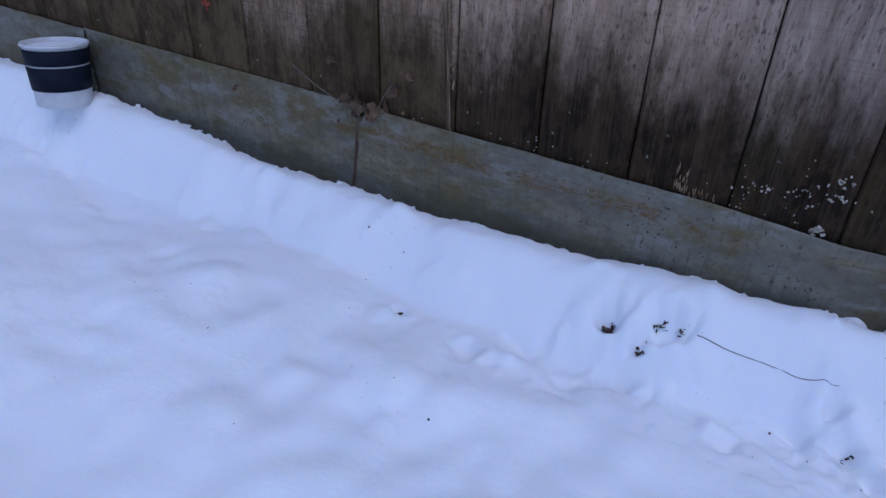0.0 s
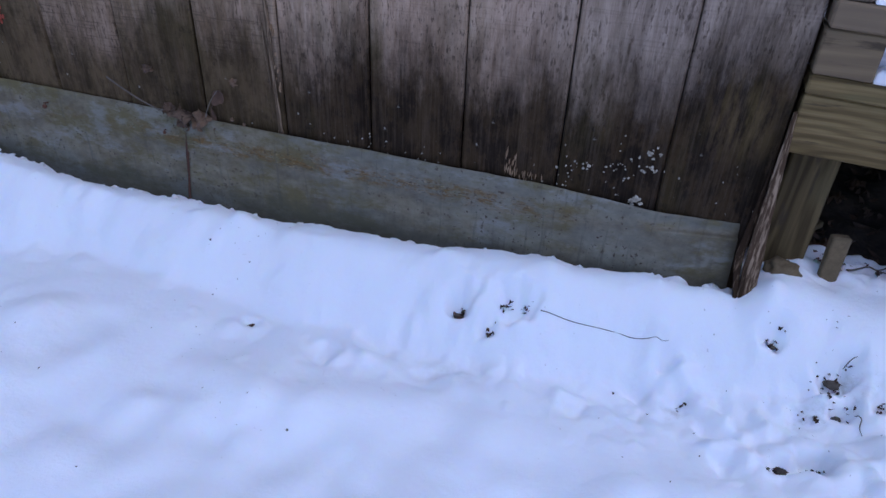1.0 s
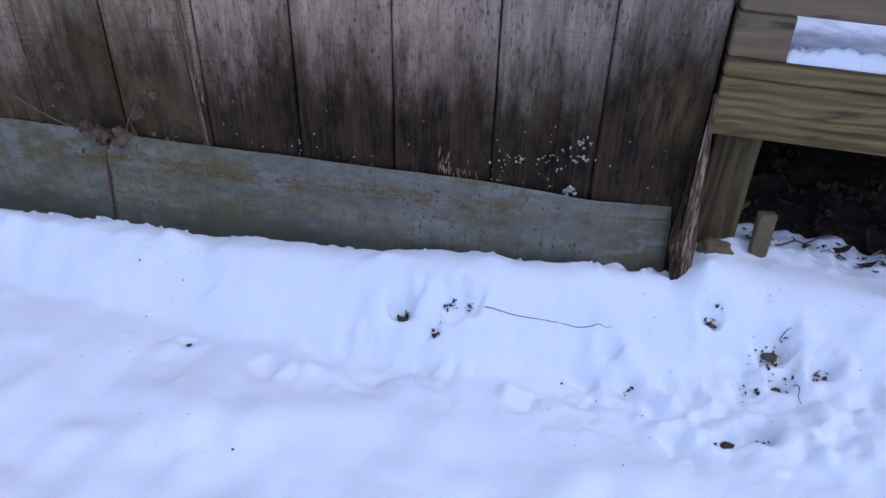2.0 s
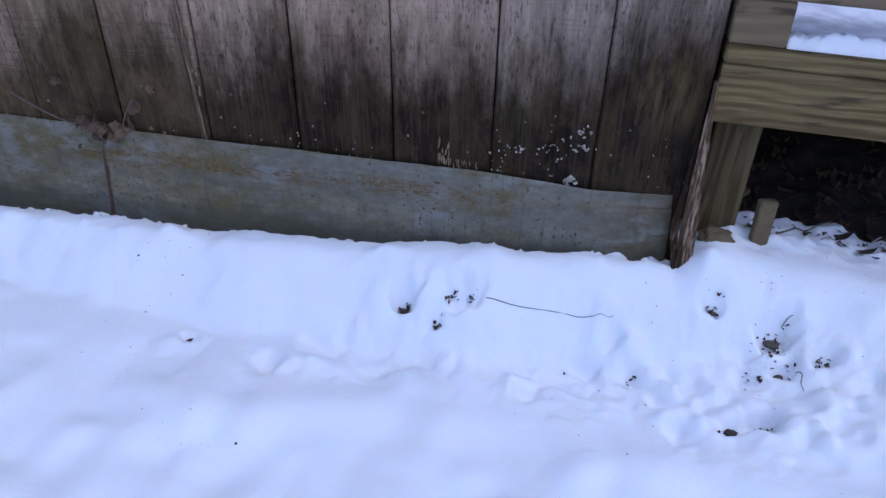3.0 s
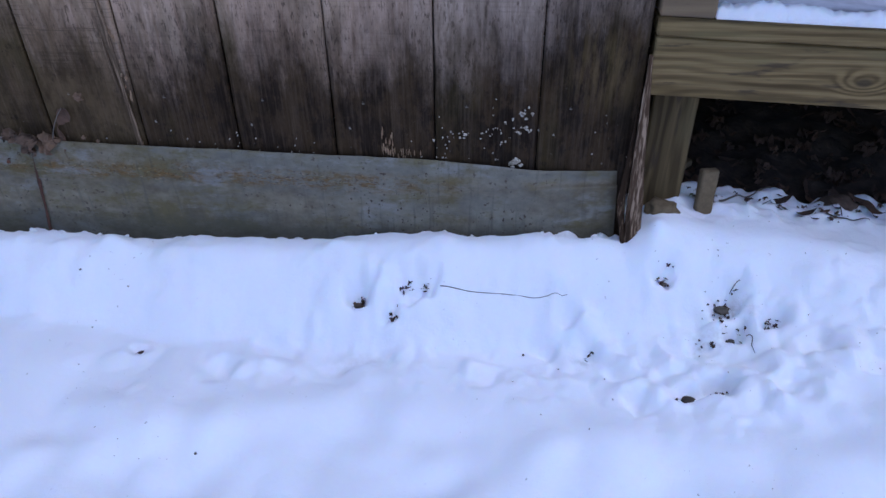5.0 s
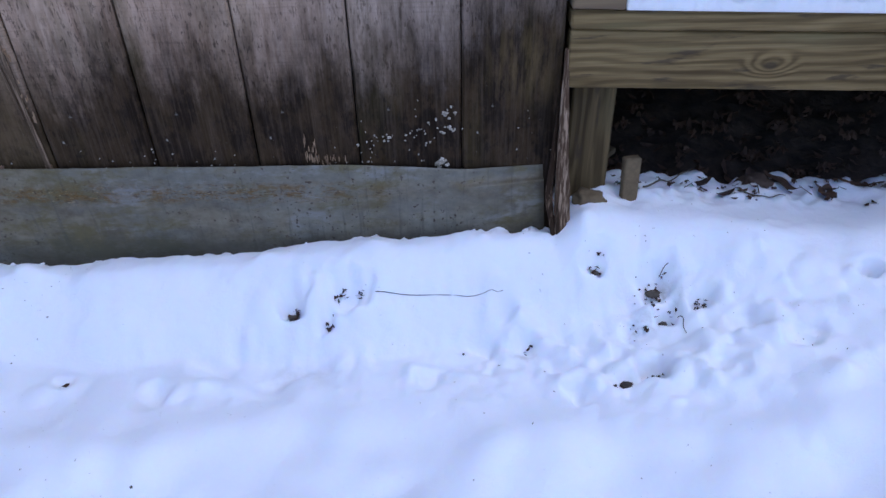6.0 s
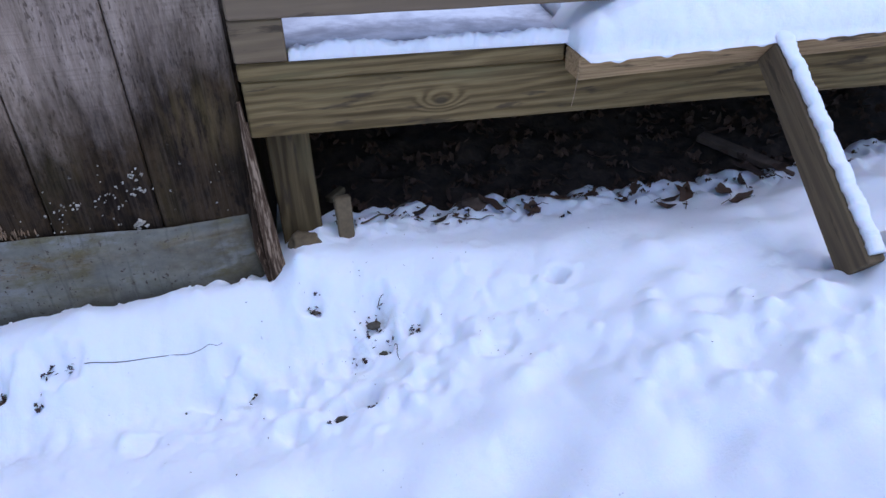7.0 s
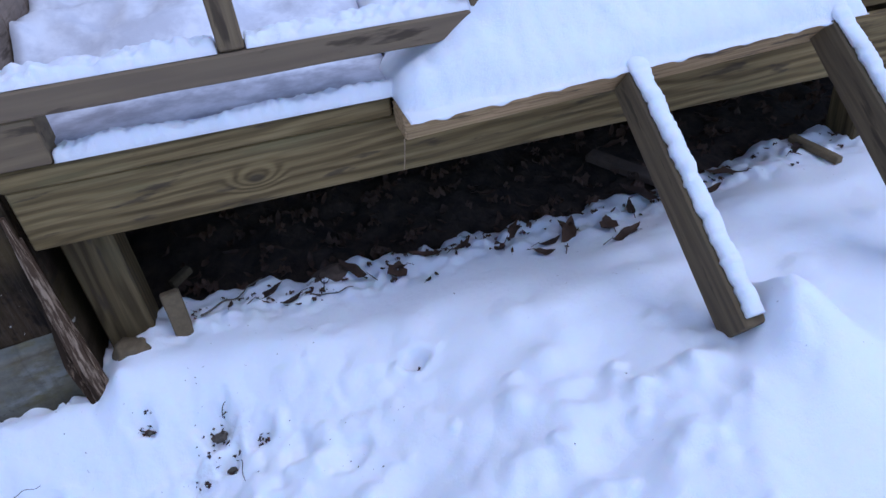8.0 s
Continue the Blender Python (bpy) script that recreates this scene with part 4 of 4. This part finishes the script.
# ---- leaves, twigs and small debris ----
def leaf_mesh(name, length, width, curl, seed, material):
    """A dry, curled leaf with a midrib fold, a ragged edge and a stalk."""
    bm = bmesh.new()
    n, rows = 9, []
    for k in range(n + 1):
        u = k / n
        w = width * math.sin(math.pi * min(1, u * 0.97 + 0.03)) ** 0.8 * (1 + 0.35 * noise.noise(Vector((seed, u * 7, 0))))
        lift = curl * (u - 0.5) ** 2 * length * 3 + 0.12 * length * noise.noise(Vector((seed, u * 3, 5)))
        side_l = w * (0.35 + 0.4 * noise.noise(Vector((seed + 2, u * 2, 1))))
        side_r = w * (0.35 + 0.4 * noise.noise(Vector((seed + 8, u * 2, 1))))
        xx = (u - 0.5) * length
        rows.append([bm.verts.new(p) for p in ((xx, -w, lift + side_l), (xx, -w * 0.5, lift + side_l * 0.35), (xx, 0, lift), (xx, w * 0.5, lift + side_r * 0.35), (xx, w, lift + side_r))])
    for r0, r1 in zip(rows, rows[1:]):
        for i in range(4):
            bm.faces.new((r0[i], r0[i + 1], r1[i + 1], r1[i]))
    low = min(v.co.z for v in bm.verts)
    for v in bm.verts:
        v.co.z -= low
    ret = bmesh.ops.extrude_face_region(bm, geom=bm.faces[:])
    for v in ret["geom"]:
        if isinstance(v, bmesh.types.BMVert):
            v.co.z += 0.0007
    bmesh.ops.create_cone(bm, cap_ends=True, segments=5, radius1=0.0009, radius2=0.0006, depth=length * 0.35,
                          matrix=pose(-length * 0.64, 0, rows[0][2].co.z + 0.001, 0, 80, 0))
    bmesh.ops.recalc_face_normals(bm, faces=bm.faces[:])
    me = bpy.data.meshes.new(name)
    bm.to_mesh(me)
    bm.free()
    me.materials.append(material)
    return me


LEAVES = [leaf_mesh("leaf", 0.065, 0.009, 0.2, 1.0, LEAF), leaf_mesh("leaf", 0.055, 0.008, 0.3, 4.0, LEAF), leaf_mesh("leaf", 0.075, 0.010, 0.15, 9.0, LEAF),
          leaf_mesh("leaf", 0.045, 0.017, 0.4, 13.0, LEAF), leaf_mesh("leaf", 0.035, 0.008, 0.3, 17.0, LEAF)]


def crumpled_leaf(size, seed):
    """A lobed leaf, dried and crumpled."""
    bm = bmesh.new()
    rings, n = [], 30
    centre = bm.verts.new((0, 0, 0.2 * size * noise.noise(Vector((seed, 0, 0)))))
    for k in range(1, 5):
        ring = []
        for i in range(n):
            t = 2 * math.pi * i / n
            rad = size * k / 4 * (0.70 + 0.11 * math.cos(5 * t) + 0.32 * noise.noise(Vector((math.cos(t) * 2, math.sin(t) * 2, seed))))
            p = Vector((rad * math.cos(t), rad * math.sin(t), 0))
            q = noise.noise_vector(Vector((p.x / size * 1.9, p.y / size * 1.9, seed)))
            ring.append(bm.verts.new(p + Vector((q.x * 0.25, q.y * 0.25, q.z * 1.3)) * size * (k / 4)))
        rings.append(ring)
    for i in range(n):
        bm.faces.new((centre, rings[0][i], rings[0][(i + 1) % n]))
    for r0, r1 in zip(rings, rings[1:]):
        for i in range(n):
            bm.faces.new((r0[i], r0[(i + 1) % n], r1[(i + 1) % n], r1[i]))
    low = min(v.co.z for v in bm.verts)
    for v in bm.verts:
        v.co.z -= low
    bmesh.ops.recalc_face_normals(bm, faces=bm.faces[:])
    me = bpy.data.meshes.new("leaf")
    bm.to_mesh(me)
    bm.free()
    me.materials.append(PALE_LEAF)
    return me


PALES = [crumpled_leaf(0.034, 2.0), crumpled_leaf(0.026, 7.0)]


LITTER_LEAVES = LEAVES + PALES * 2


def support(x, y):
    z = snow_height(x, y)
    return max(z, soil_height(x, y)) if x > 0.46 and y > 1.5 else z


def lay_leaf(x, y, turn, size=1.0, kind=0, tilt=0.0, label="dry brown curled leaf lying on the snow"):
    ob = new("leaf", LEAVES[kind])
    ob.matrix_world = pose(x, y, support(x, y) + 0.001, tilt * 0.35, 0, turn) @ Matrix.Scale(size * 1.3, 4)
    return tagged(ob, label, "leaf", group="fallen leaves")


for x, y, turn, size, kind, tilt in [
        (1.433, 1.575, 60, 1.25, 2, 25), (1.445, 1.60, 110, 0.8, 0, 0), (1.353, 1.52, -25, 1.0, 4, 0), (1.38, 1.555, 10, 0.8, 1, 0), (1.518, 1.55, 80, 0.9, 3, 15),
        (1.53, 1.495, 20, 0.9, 2, 0), (1.545, 1.50, 160, 0.6, 4, 0), (1.645, 1.64, 120, 1.1, 2, 0), (1.60, 1.60, 70, 0.9, 1, 10), (1.787, 1.57, 15, 0.8, 0, 0),
        (2.05, 1.62, 30, 0.8, 2, 0), (1.046, 1.60, 70, 0.95, 3, 40), (1.05, 1.615, 150, 0.7, 1, 20),
        (0.96, 1.645, 120, 1.0, 2, 10), (1.10, 1.535, 40, 0.4, 4, 0), (1.12, 1.545, 100, 0.35, 4, 0), (0.86, 1.60, 20, 0.5, 4, 0),
        (0.82, 1.60, 200, 0.7, 1, 0), (0.78, 1.64, 30, 0.8, 0, 0), (0.70, 1.62, 75, 0.5, 4, 0), (1.20, 1.62, 30, 0.8, 1, 0), (1.28, 1.60, 95, 0.6, 3, 0),
        (1.12, 1.63, 160, 0.9, 0, 15), (1.33, 1.64, 50, 0.9, 2, 0), (0.90, 1.66, 80, 1.1, 0, 20), (1.72, 1.63, 10, 0.9, 3, 0), (1.86, 1.62, 150, 1.0, 2, 0)]:
    lay_leaf(x, y, turn, size, kind, tilt)
for name, dx, dy, turn, size, kind in [("middle", -0.004, 0.004, 150, 0.45, 3), ("middle", 0.011, -0.012, 60, 0.30, 4), ("middle_end", -0.003, 0, 70, 0.25, 4), ("toe", 0.004, 0, 160, 0.50, 3), ("heel", 0, 0, 10, 0.36, 3), ("lone", -0.004, 0.002, 120, 0.32, 1),
                                       ("upper", -0.005, 0.003, 20, 0.30, 3), ("far_speck", 0.003, 0, 40, 0.24, 3), ("slot", -0.002, 0.002, 70, 0.45, 3), ("slot_top", 0, 0.002, 50, 0.36, 1), ("slot_end", -0.002, 0.002, 20, 0.26, 4)]:
    x, y = POCKETS[name][0] + dx, POCKETS[name][1] + dy
    lay_leaf(x, y, turn, size, kind, 0, "torn brown leaf pressed into a hollow in the snow")

# litter heaped in the dark under the deck
random.seed(11)
litter = bmesh.new()
for k in range(1000):
    x, y = random.uniform(0.56, 2.7), 1.64 + 0.9 * random.random() ** 1.6
    if soil_height(x, y) < snow_height(x, y) - 0.01:
        continue
    m = pose(x, y, soil_height(x, y) + random.uniform(0.002, 0.012), random.uniform(-35, 35), random.uniform(-35, 35), random.uniform(0, 360)) @ Matrix.Scale(random.uniform(0.35, 0.85), 4)
    before = len(litter.verts)
    litter.from_mesh(random.choice(LITTER_LEAVES))
    litter.verts.ensure_lookup_table()
    for v in litter.verts[before:]:
        v.co = m @ v.co
ob = link_mesh("leaf_litter", litter, LITTER)
tagged(ob, "dark brown leaf litter under the deck", "leaf litter", kind="stuff")

edging = bmesh.new()
for k in range(330):
    x, y = random.uniform(0.58, 2.2), 1.665 - abs(random.gauss(0, 0.045))
    if random.random() > 0.35 + 0.65 * smooth01(bump_noise(x, y, 7.0, 5.0) * 2 + 0.5):
        continue
    m = pose(x, y, support(x, y) + 0.001, random.uniform(-25, 25), random.uniform(-25, 25), random.uniform(0, 360)) @ Matrix.Scale(random.uniform(0.10, 0.34), 4)
    before = len(edging.verts)
    edging.from_mesh(random.choice(LITTER_LEAVES))
    edging.verts.ensure_lookup_table()
    for v in edging.verts[before:]:
        v.co = m @ v.co
ob = link_mesh("leaf_crumbs", edging, LEAF)
tagged(ob, "crumbled leaves and bark strewn over the thin snow's edge", "leaf crumbs", kind="stuff")


def twig(name, points, radius, label, material=None):
    cu = bpy.data.curves.new(name, "CURVE")
    cu.dimensions, cu.bevel_depth, cu.bevel_resolution, cu.resolution_u = "3D", radius, 1, 4
    sp = cu.splines.new("NURBS")
    sp.points.add(len(points) - 1)
    for k, (p, q) in enumerate(zip(sp.points, points)):
        p.co = (*q, 1)
        p.radius = 1.0 - 0.5 * k / len(points)
    sp.use_endpoint_u = True
    cu.materials.append(material or TWIG)
    curve = bpy.data.objects.new(name, cu)
    me = bpy.data.meshes.new_from_object(curve)
    bpy.data.objects.remove(curve)
    return tagged(new(name, me), label, "twig")


def on_snow(points, lift=0.001):
    fine = []
    for (x0, y0), (x1, y1) in zip(points, points[1:]):
        fine += [(x0 + (x1 - x0) * k / 4, y0 + (y1 - y0) * k / 4) for k in range(4)]
    fine.append(points[-1])
    return [(x, y, support(x, y) + lift) for x, y in fine]


twig("twig", on_snow([(0.055, 1.381), (0.089, 1.382), (0.124, 1.383), (0.201, 1.387), (0.277, 1.392), (0.296, 1.394), (0.316, 1.397)], 0.0003), 0.0010, "thin dark twig lying half sunk in the snow")
twig("twig", on_snow([(0.64, 1.61), (0.68, 1.64), (0.73, 1.66), (0.77, 1.69)], 0.006), 0.0022, "thin bare twig at the edge of the leaf litter")
twig("twig", on_snow([(POCKETS["dash"][0] + a, POCKETS["dash"][1] + b) for a, b in ((-0.012, -0.004), (-0.004, -0.002), (0.005, 0.002), (0.011, 0.002))], 0.0002), 0.0012, "short dark twig lying on the snow")
twig("twig", on_snow([(0.86, 1.595), (0.90, 1.585), (0.95, 1.59)], 0.003), 0.0016, "short dark twig lying on the snow")
twig("twig", on_snow([(0.664, 1.335), (0.668, 1.318), (0.664, 1.302), (0.667, 1.285)], 0.0005), 0.0011, "thin dark twig lying half sunk in the snow")
twig("straw", [(1.086, 1.470, 0.470), (1.083, 1.467, 0.450), (1.080, 1.466, 0.432), (1.075, 1.465, 0.414)], 0.0012, "dry straw hanging from the raw end of the ledger", CHIP)
twig("twig", [(-1.04, 1.512, 0.327), (-0.98, 1.510, 0.292), (-0.93, 1.510, 0.268), (-0.86, 1.515, 0.252)], 0.0022, "pale twig leaning against the boards on the metal strip")
twig("twig", [(-0.79, 1.517, 0.252), (-0.782, 1.512, 0.285), (-0.765, 1.515, 0.315), (-0.748, 1.520, 0.335)], 0.0014, "thin stalk standing among leaves on the metal strip")

for x, z, turn, tip, size, pale, kind in [(-0.838, 0.258, 20, 78, 1.15, 1, 0), (-0.80, 0.252, 160, 70, 0.9, 1, 0), (-0.748, 0.318, 60, 80, 0.9, 0, 3), (-0.885, 0.262, 10, 50, 0.8, 1, 1),
                                          (-0.77, 0.262, 100, 75, 0.8, 0, 0), (-0.70, 0.362, 40, 85, 0.5, 1, 1), (-0.925, 0.362, 120, 85, 0.45, 1, 0), (-0.72, 0.268, 75, 84, 0.26, 1, 1),
                                          (-0.69, 0.26, 30, 80, 0.24, 1, 1)]:
    ob = new("leaf", PALES[kind % 2] if pale else LEAVES[kind])
    ob.matrix_world = pose(x, 1.526, z, 0, 0, 0) @ pose(0, 0, 0, tip, 0, 0) @ pose(0, 0, 0, 0, 0, turn) @ Matrix.Scale(size, 4)
    tagged(ob, "withered leaf caught on the metal strip against the boards", "leaf", group="caught leaves")


def blob(name, at, size, seed, material, label, category):
    bm = bmesh.new()
    bmesh.ops.create_icosphere(bm, subdivisions=3, radius=1.0)
    for v in bm.verts:
        n = v.co.normalized()
        v.co = v.co * (1 + 0.45 * noise.noise(n * 1.8 + Vector((seed, 0, 0))) + 0.22 * noise.noise(n * 6 + Vector((seed, 3, 0))))
        v.co = Vector((v.co.x * size[0], v.co.y * size[1], v.co.z * size[2]))
    ob = link_mesh(name, bm, material, None, True)
    ob.location = at
    return tagged(ob, label, category)


blob("wood_stub", (0.508, 1.553, 0.136), (0.032, 0.024, 0.020), 2.0, STONE, "small weathered stub of wood beside the deck post", "wood stub")
stake = link_mesh("wood_stake", lumber(-0.018, 0.018, -0.011, 0.011, -0.06, 0.125, 0.003, 8, 0.005, 4.0), STONE)
stake.matrix_world = pose(0.603, 1.588, 0.085, -6, 1, 8)
tagged(stake, "short offcut of lumber leaning in the snow under the deck", "offcut")
cross = link_mesh("wood_offcut", lumber(-0.05, 0.03, -0.014, 0.014, -0.012, 0.012, 0.003, 4, 0.002, 9.0), STONE)
cross.matrix_world = pose(0.60, 1.80, 0.115, 0, -8, 40) @ Matrix.Scale(0.7, 4)
tagged(cross, "greyed offcut of lumber lying in the dark behind the post", "offcut")
loose = link_mesh("loose_board", lumber(-0.14, 0.14, -0.022, 0.022, -0.010, 0.010, 0.003, 8, 0.003, 3.0), SOIL)
loose.matrix_world = pose(1.70, 1.74, 0.098, 0, 6, -58)
tagged(loose, "dirty board lying on the soil under the deck", "board")
stick = link_mesh("wood_offcut", lumber(-0.07, 0.07, -0.011, 0.011, -0.009, 0.009, 0.003, 5, 0.003, 6.0), STONE)
stick.matrix_world = pose(2.085, 1.60, 0.125, 0, 4, -80)
tagged(stick, "split stick of wood lying beside the far post", "offcut")
blob("leaf_clump", (0.915, 1.66, 0.10), (0.045, 0.03, 0.022), 8.0, SOIL, "round clump of wet leaf mould at the snow's edge", "leaf clump")
for k, (name, s) in enumerate([("middle", 0.022), ("middle_low", 0.015), ("middle_end", 0.012), ("upper", 0.012), ("slot", 0.014), ("toe", 0.021), ("heel", 0.016), ("lone", 0.013)]):
    x, y = POCKETS[name]
    blob("soil_crumb", (x, y, support(x, y) + s * 0.2), (s * 0.72, s * 0.55, s * 0.3), k * 3.0, DIRT, "dark wet crumb of soil showing in a hollow of the snow", "soil crumb")

# torn leaf and bark trodden into the hollows
random.seed(29)
trodden = bmesh.new()
for name, n, spread in [("middle", 16, 0.013), ("middle_low", 10, 0.012), ("middle_end", 6, 0.010), ("upper", 8, 0.008), ("toe", 7, 0.009), ("heel", 6, 0.008), ("lone", 8, 0.008), ("slot", 10, 0.010),
                        ("slot_low", 4, 0.007), ("slot_top", 9, 0.009), ("slot_end", 5, 0.008), ("crescent", 7, 0.007), ("stain", 4, 0.008), ("grime", 4, 0.012)]:
    hx, hy = POCKETS[name]
    for k in range(n):
        x, y = random.gauss(hx, spread), random.gauss(hy, spread * 0.7)
        m = pose(x, y, support(x, y) + 0.003, random.uniform(-20, 20), random.uniform(-20, 20), random.uniform(0, 360)) @ Matrix.Scale(random.uniform(0.10, 0.25), 4)
        before = len(trodden.verts)
        trodden.from_mesh(random.choice(LITTER_LEAVES))
        trodden.verts.ensure_lookup_table()
        for v in trodden.verts[before:]:
            v.co = m @ v.co
ob = link_mesh("trodden_debris", trodden, LEAF)
tagged(ob, "dark torn leaf and bark trodden into hollows in the snow", "debris", kind="stuff")

# specks on the snow
random.seed(3)
specks = bmesh.new()
for k in range(34):
    if k < 18:
        x, y = random.gauss(0.6, 0.16), random.gauss(1.36, 0.08)
    else:
        x, y = random.uniform(-1.6, 1.5), random.uniform(0.75, 1.47)
    r = random.uniform(0.0008, 0.0020)
    bmesh.ops.create_icosphere(specks, subdivisions=1, radius=r, matrix=pose(x, y, snow_height(x, y) + r * 0.3, 0, 0, random.uniform(0, 180)) @ Matrix.Diagonal((1.4, 0.8, 0.6, 1)))
for x, y in ((-0.74, 1.395), (0.231, 1.308), (-0.33, 0.99)):
    bmesh.ops.create_icosphere(specks, subdivisions=1, radius=0.0028, matrix=pose(x, y, snow_height(x, y) + 0.001))
ob = link_mesh("specks", specks, TWIG)
tagged(ob, "dark specks of bark scattered on the snow", "specks", kind="stuff")

# lumps of snow kicked up round the hollows
random.seed(8)
clods = bmesh.new()
for k in range(190):
    x, y = random.uniform(-1.8, 0.4), 1.512 - abs(random.gauss(0, 0.007))
    if y > 1.515:
        continue
    r = random.uniform(0.002, 0.005) * random.choice((1, 1, 1, 2))
    before = len(clods.verts)
    bmesh.ops.create_icosphere(clods, subdivisions=2, radius=r)
    clods.verts.ensure_lookup_table()
    z = snow_height(x, y)
    for v in clods.verts[before:]:
        v.co *= 1 + 0.7 * noise.noise(v.co * 120 + Vector((k, 0, 0)))
        v.co.z *= 0.6
        v.co += Vector((x, y, z + r * 0.1))
ob = link_mesh("snow_clods", clods, SNOW_CLEAN, None, True)
tagged(ob, "small crumbs of snow along the foot of the metal strip", "snow lumps", kind="stuff")

# lichen and bare splinters on the boards
random.seed(21)


def flakes(name, spots, thick, stretch, material, label, category):
    bm = bmesh.new()
    for x, z, r in spots:
        n = random.randint(6, 9)
        a0 = random.uniform(0, 6)
        rim = [(x + r * random.uniform(0.35, 1.3) * math.cos(a0 + 2 * math.pi * i / n), z + stretch * r * random.uniform(0.35, 1.3) * math.sin(a0 + 2 * math.pi * i / n)) for i in range(n)]
        lo = [bm.verts.new((px, 1.5315, pz)) for px, pz in rim]
        hi = [bm.verts.new((x + (px - x) * 0.8, 1.5285 - thick, z + (pz - z) * 0.8)) for px, pz in rim]
        bm.faces.new(hi)
        for i in range(n):
            bm.faces.new((lo[i], lo[(i + 1) % n], hi[(i + 1) % n], hi[i]))
    return tagged(link_mesh(name, bm, material), label, category, kind="stuff")


spots = []
for cx, cz, n, spread, big in [(0.208, 0.352, 9, 0.010, 0.005), (0.190, 0.241, 9, 0.008, 0.006), (0.211, 0.318, 9, 0.010, 0.005), (0.086, 0.305, 5, 0.006, 0.004),
                               (0.153, 0.325, 16, 0.022, 0.0032), (0.06, 0.29, 14, 0.025, 0.0025), (0.17, 0.29, 14, 0.04, 0.0024),
                               (0.0, 0.27, 8, 0.04, 0.002), (0.37, 0.28, 5, 0.03, 0.0016), (-0.38, 0.27, 7, 0.02, 0.0016), (-0.3, 0.252, 8, 0.06, 0.0014), (-0.5, 0.255, 6, 0.05, 0.0014)]:
    for _ in range(n):
        spots.append((random.gauss(cx, spread), max(0.25, random.gauss(cz, spread)) if cz > 0.245 else random.gauss(cz, spread * 0.6), big * random.uniform(0.5, 1.3)))
flakes("lichen", [(a, b, c * 0.72) for a, b, c in spots], 0.0008, 1.0, LICHEN, "pale crusts of lichen on the damp dark boards", "lichen")
flakes("splinters", [(-0.066 + random.gauss(0, 0.008), 0.275 + random.gauss(0, 0.016), random.uniform(0.0008, 0.0018)) for _ in range(20)]
       + [(-0.03 + random.gauss(0, 0.012), 0.256 + random.gauss(0, 0.006), random.uniform(0.0006, 0.0013)) for _ in range(16)]
       + [(-0.60 + random.gauss(0, 0.006), random.uniform(0.25, 0.50), random.uniform(0.0006, 0.0014)) for _ in range(24)], 0.0008, 7.0, CHIP, "bare tan splinters where the board's skin has torn", "splinters")
flakes("paint_smear", [(-1.33 + random.gauss(0, 0.006), 0.43 + random.gauss(0, 0.012), random.uniform(0.002, 0.005)) for _ in range(9)], 0.0005, 2.0, RED, "small smear of old red paint on a board", "paint smear")
peel = thing("peeled_strip", "tan torn strip of wood peeling along a board joint", "splinter")
part("strip", sliver([(-0.612, 1.5285, 0.60), (-0.606, 1.5275, 0.47), (-0.604, 1.5285, 0.36), (-0.600, 1.5285, 0.235)], [0.004, 0.010, 0.006, 0.011], 0.003, 31.0), PEEL, peel)
part("strip", sliver([(-0.622, 1.5295, 0.50), (-0.618, 1.5290, 0.43), (-0.614, 1.5295, 0.36)], [0.002, 0.006, 0.002], 0.002, 37.0), PEEL, peel)
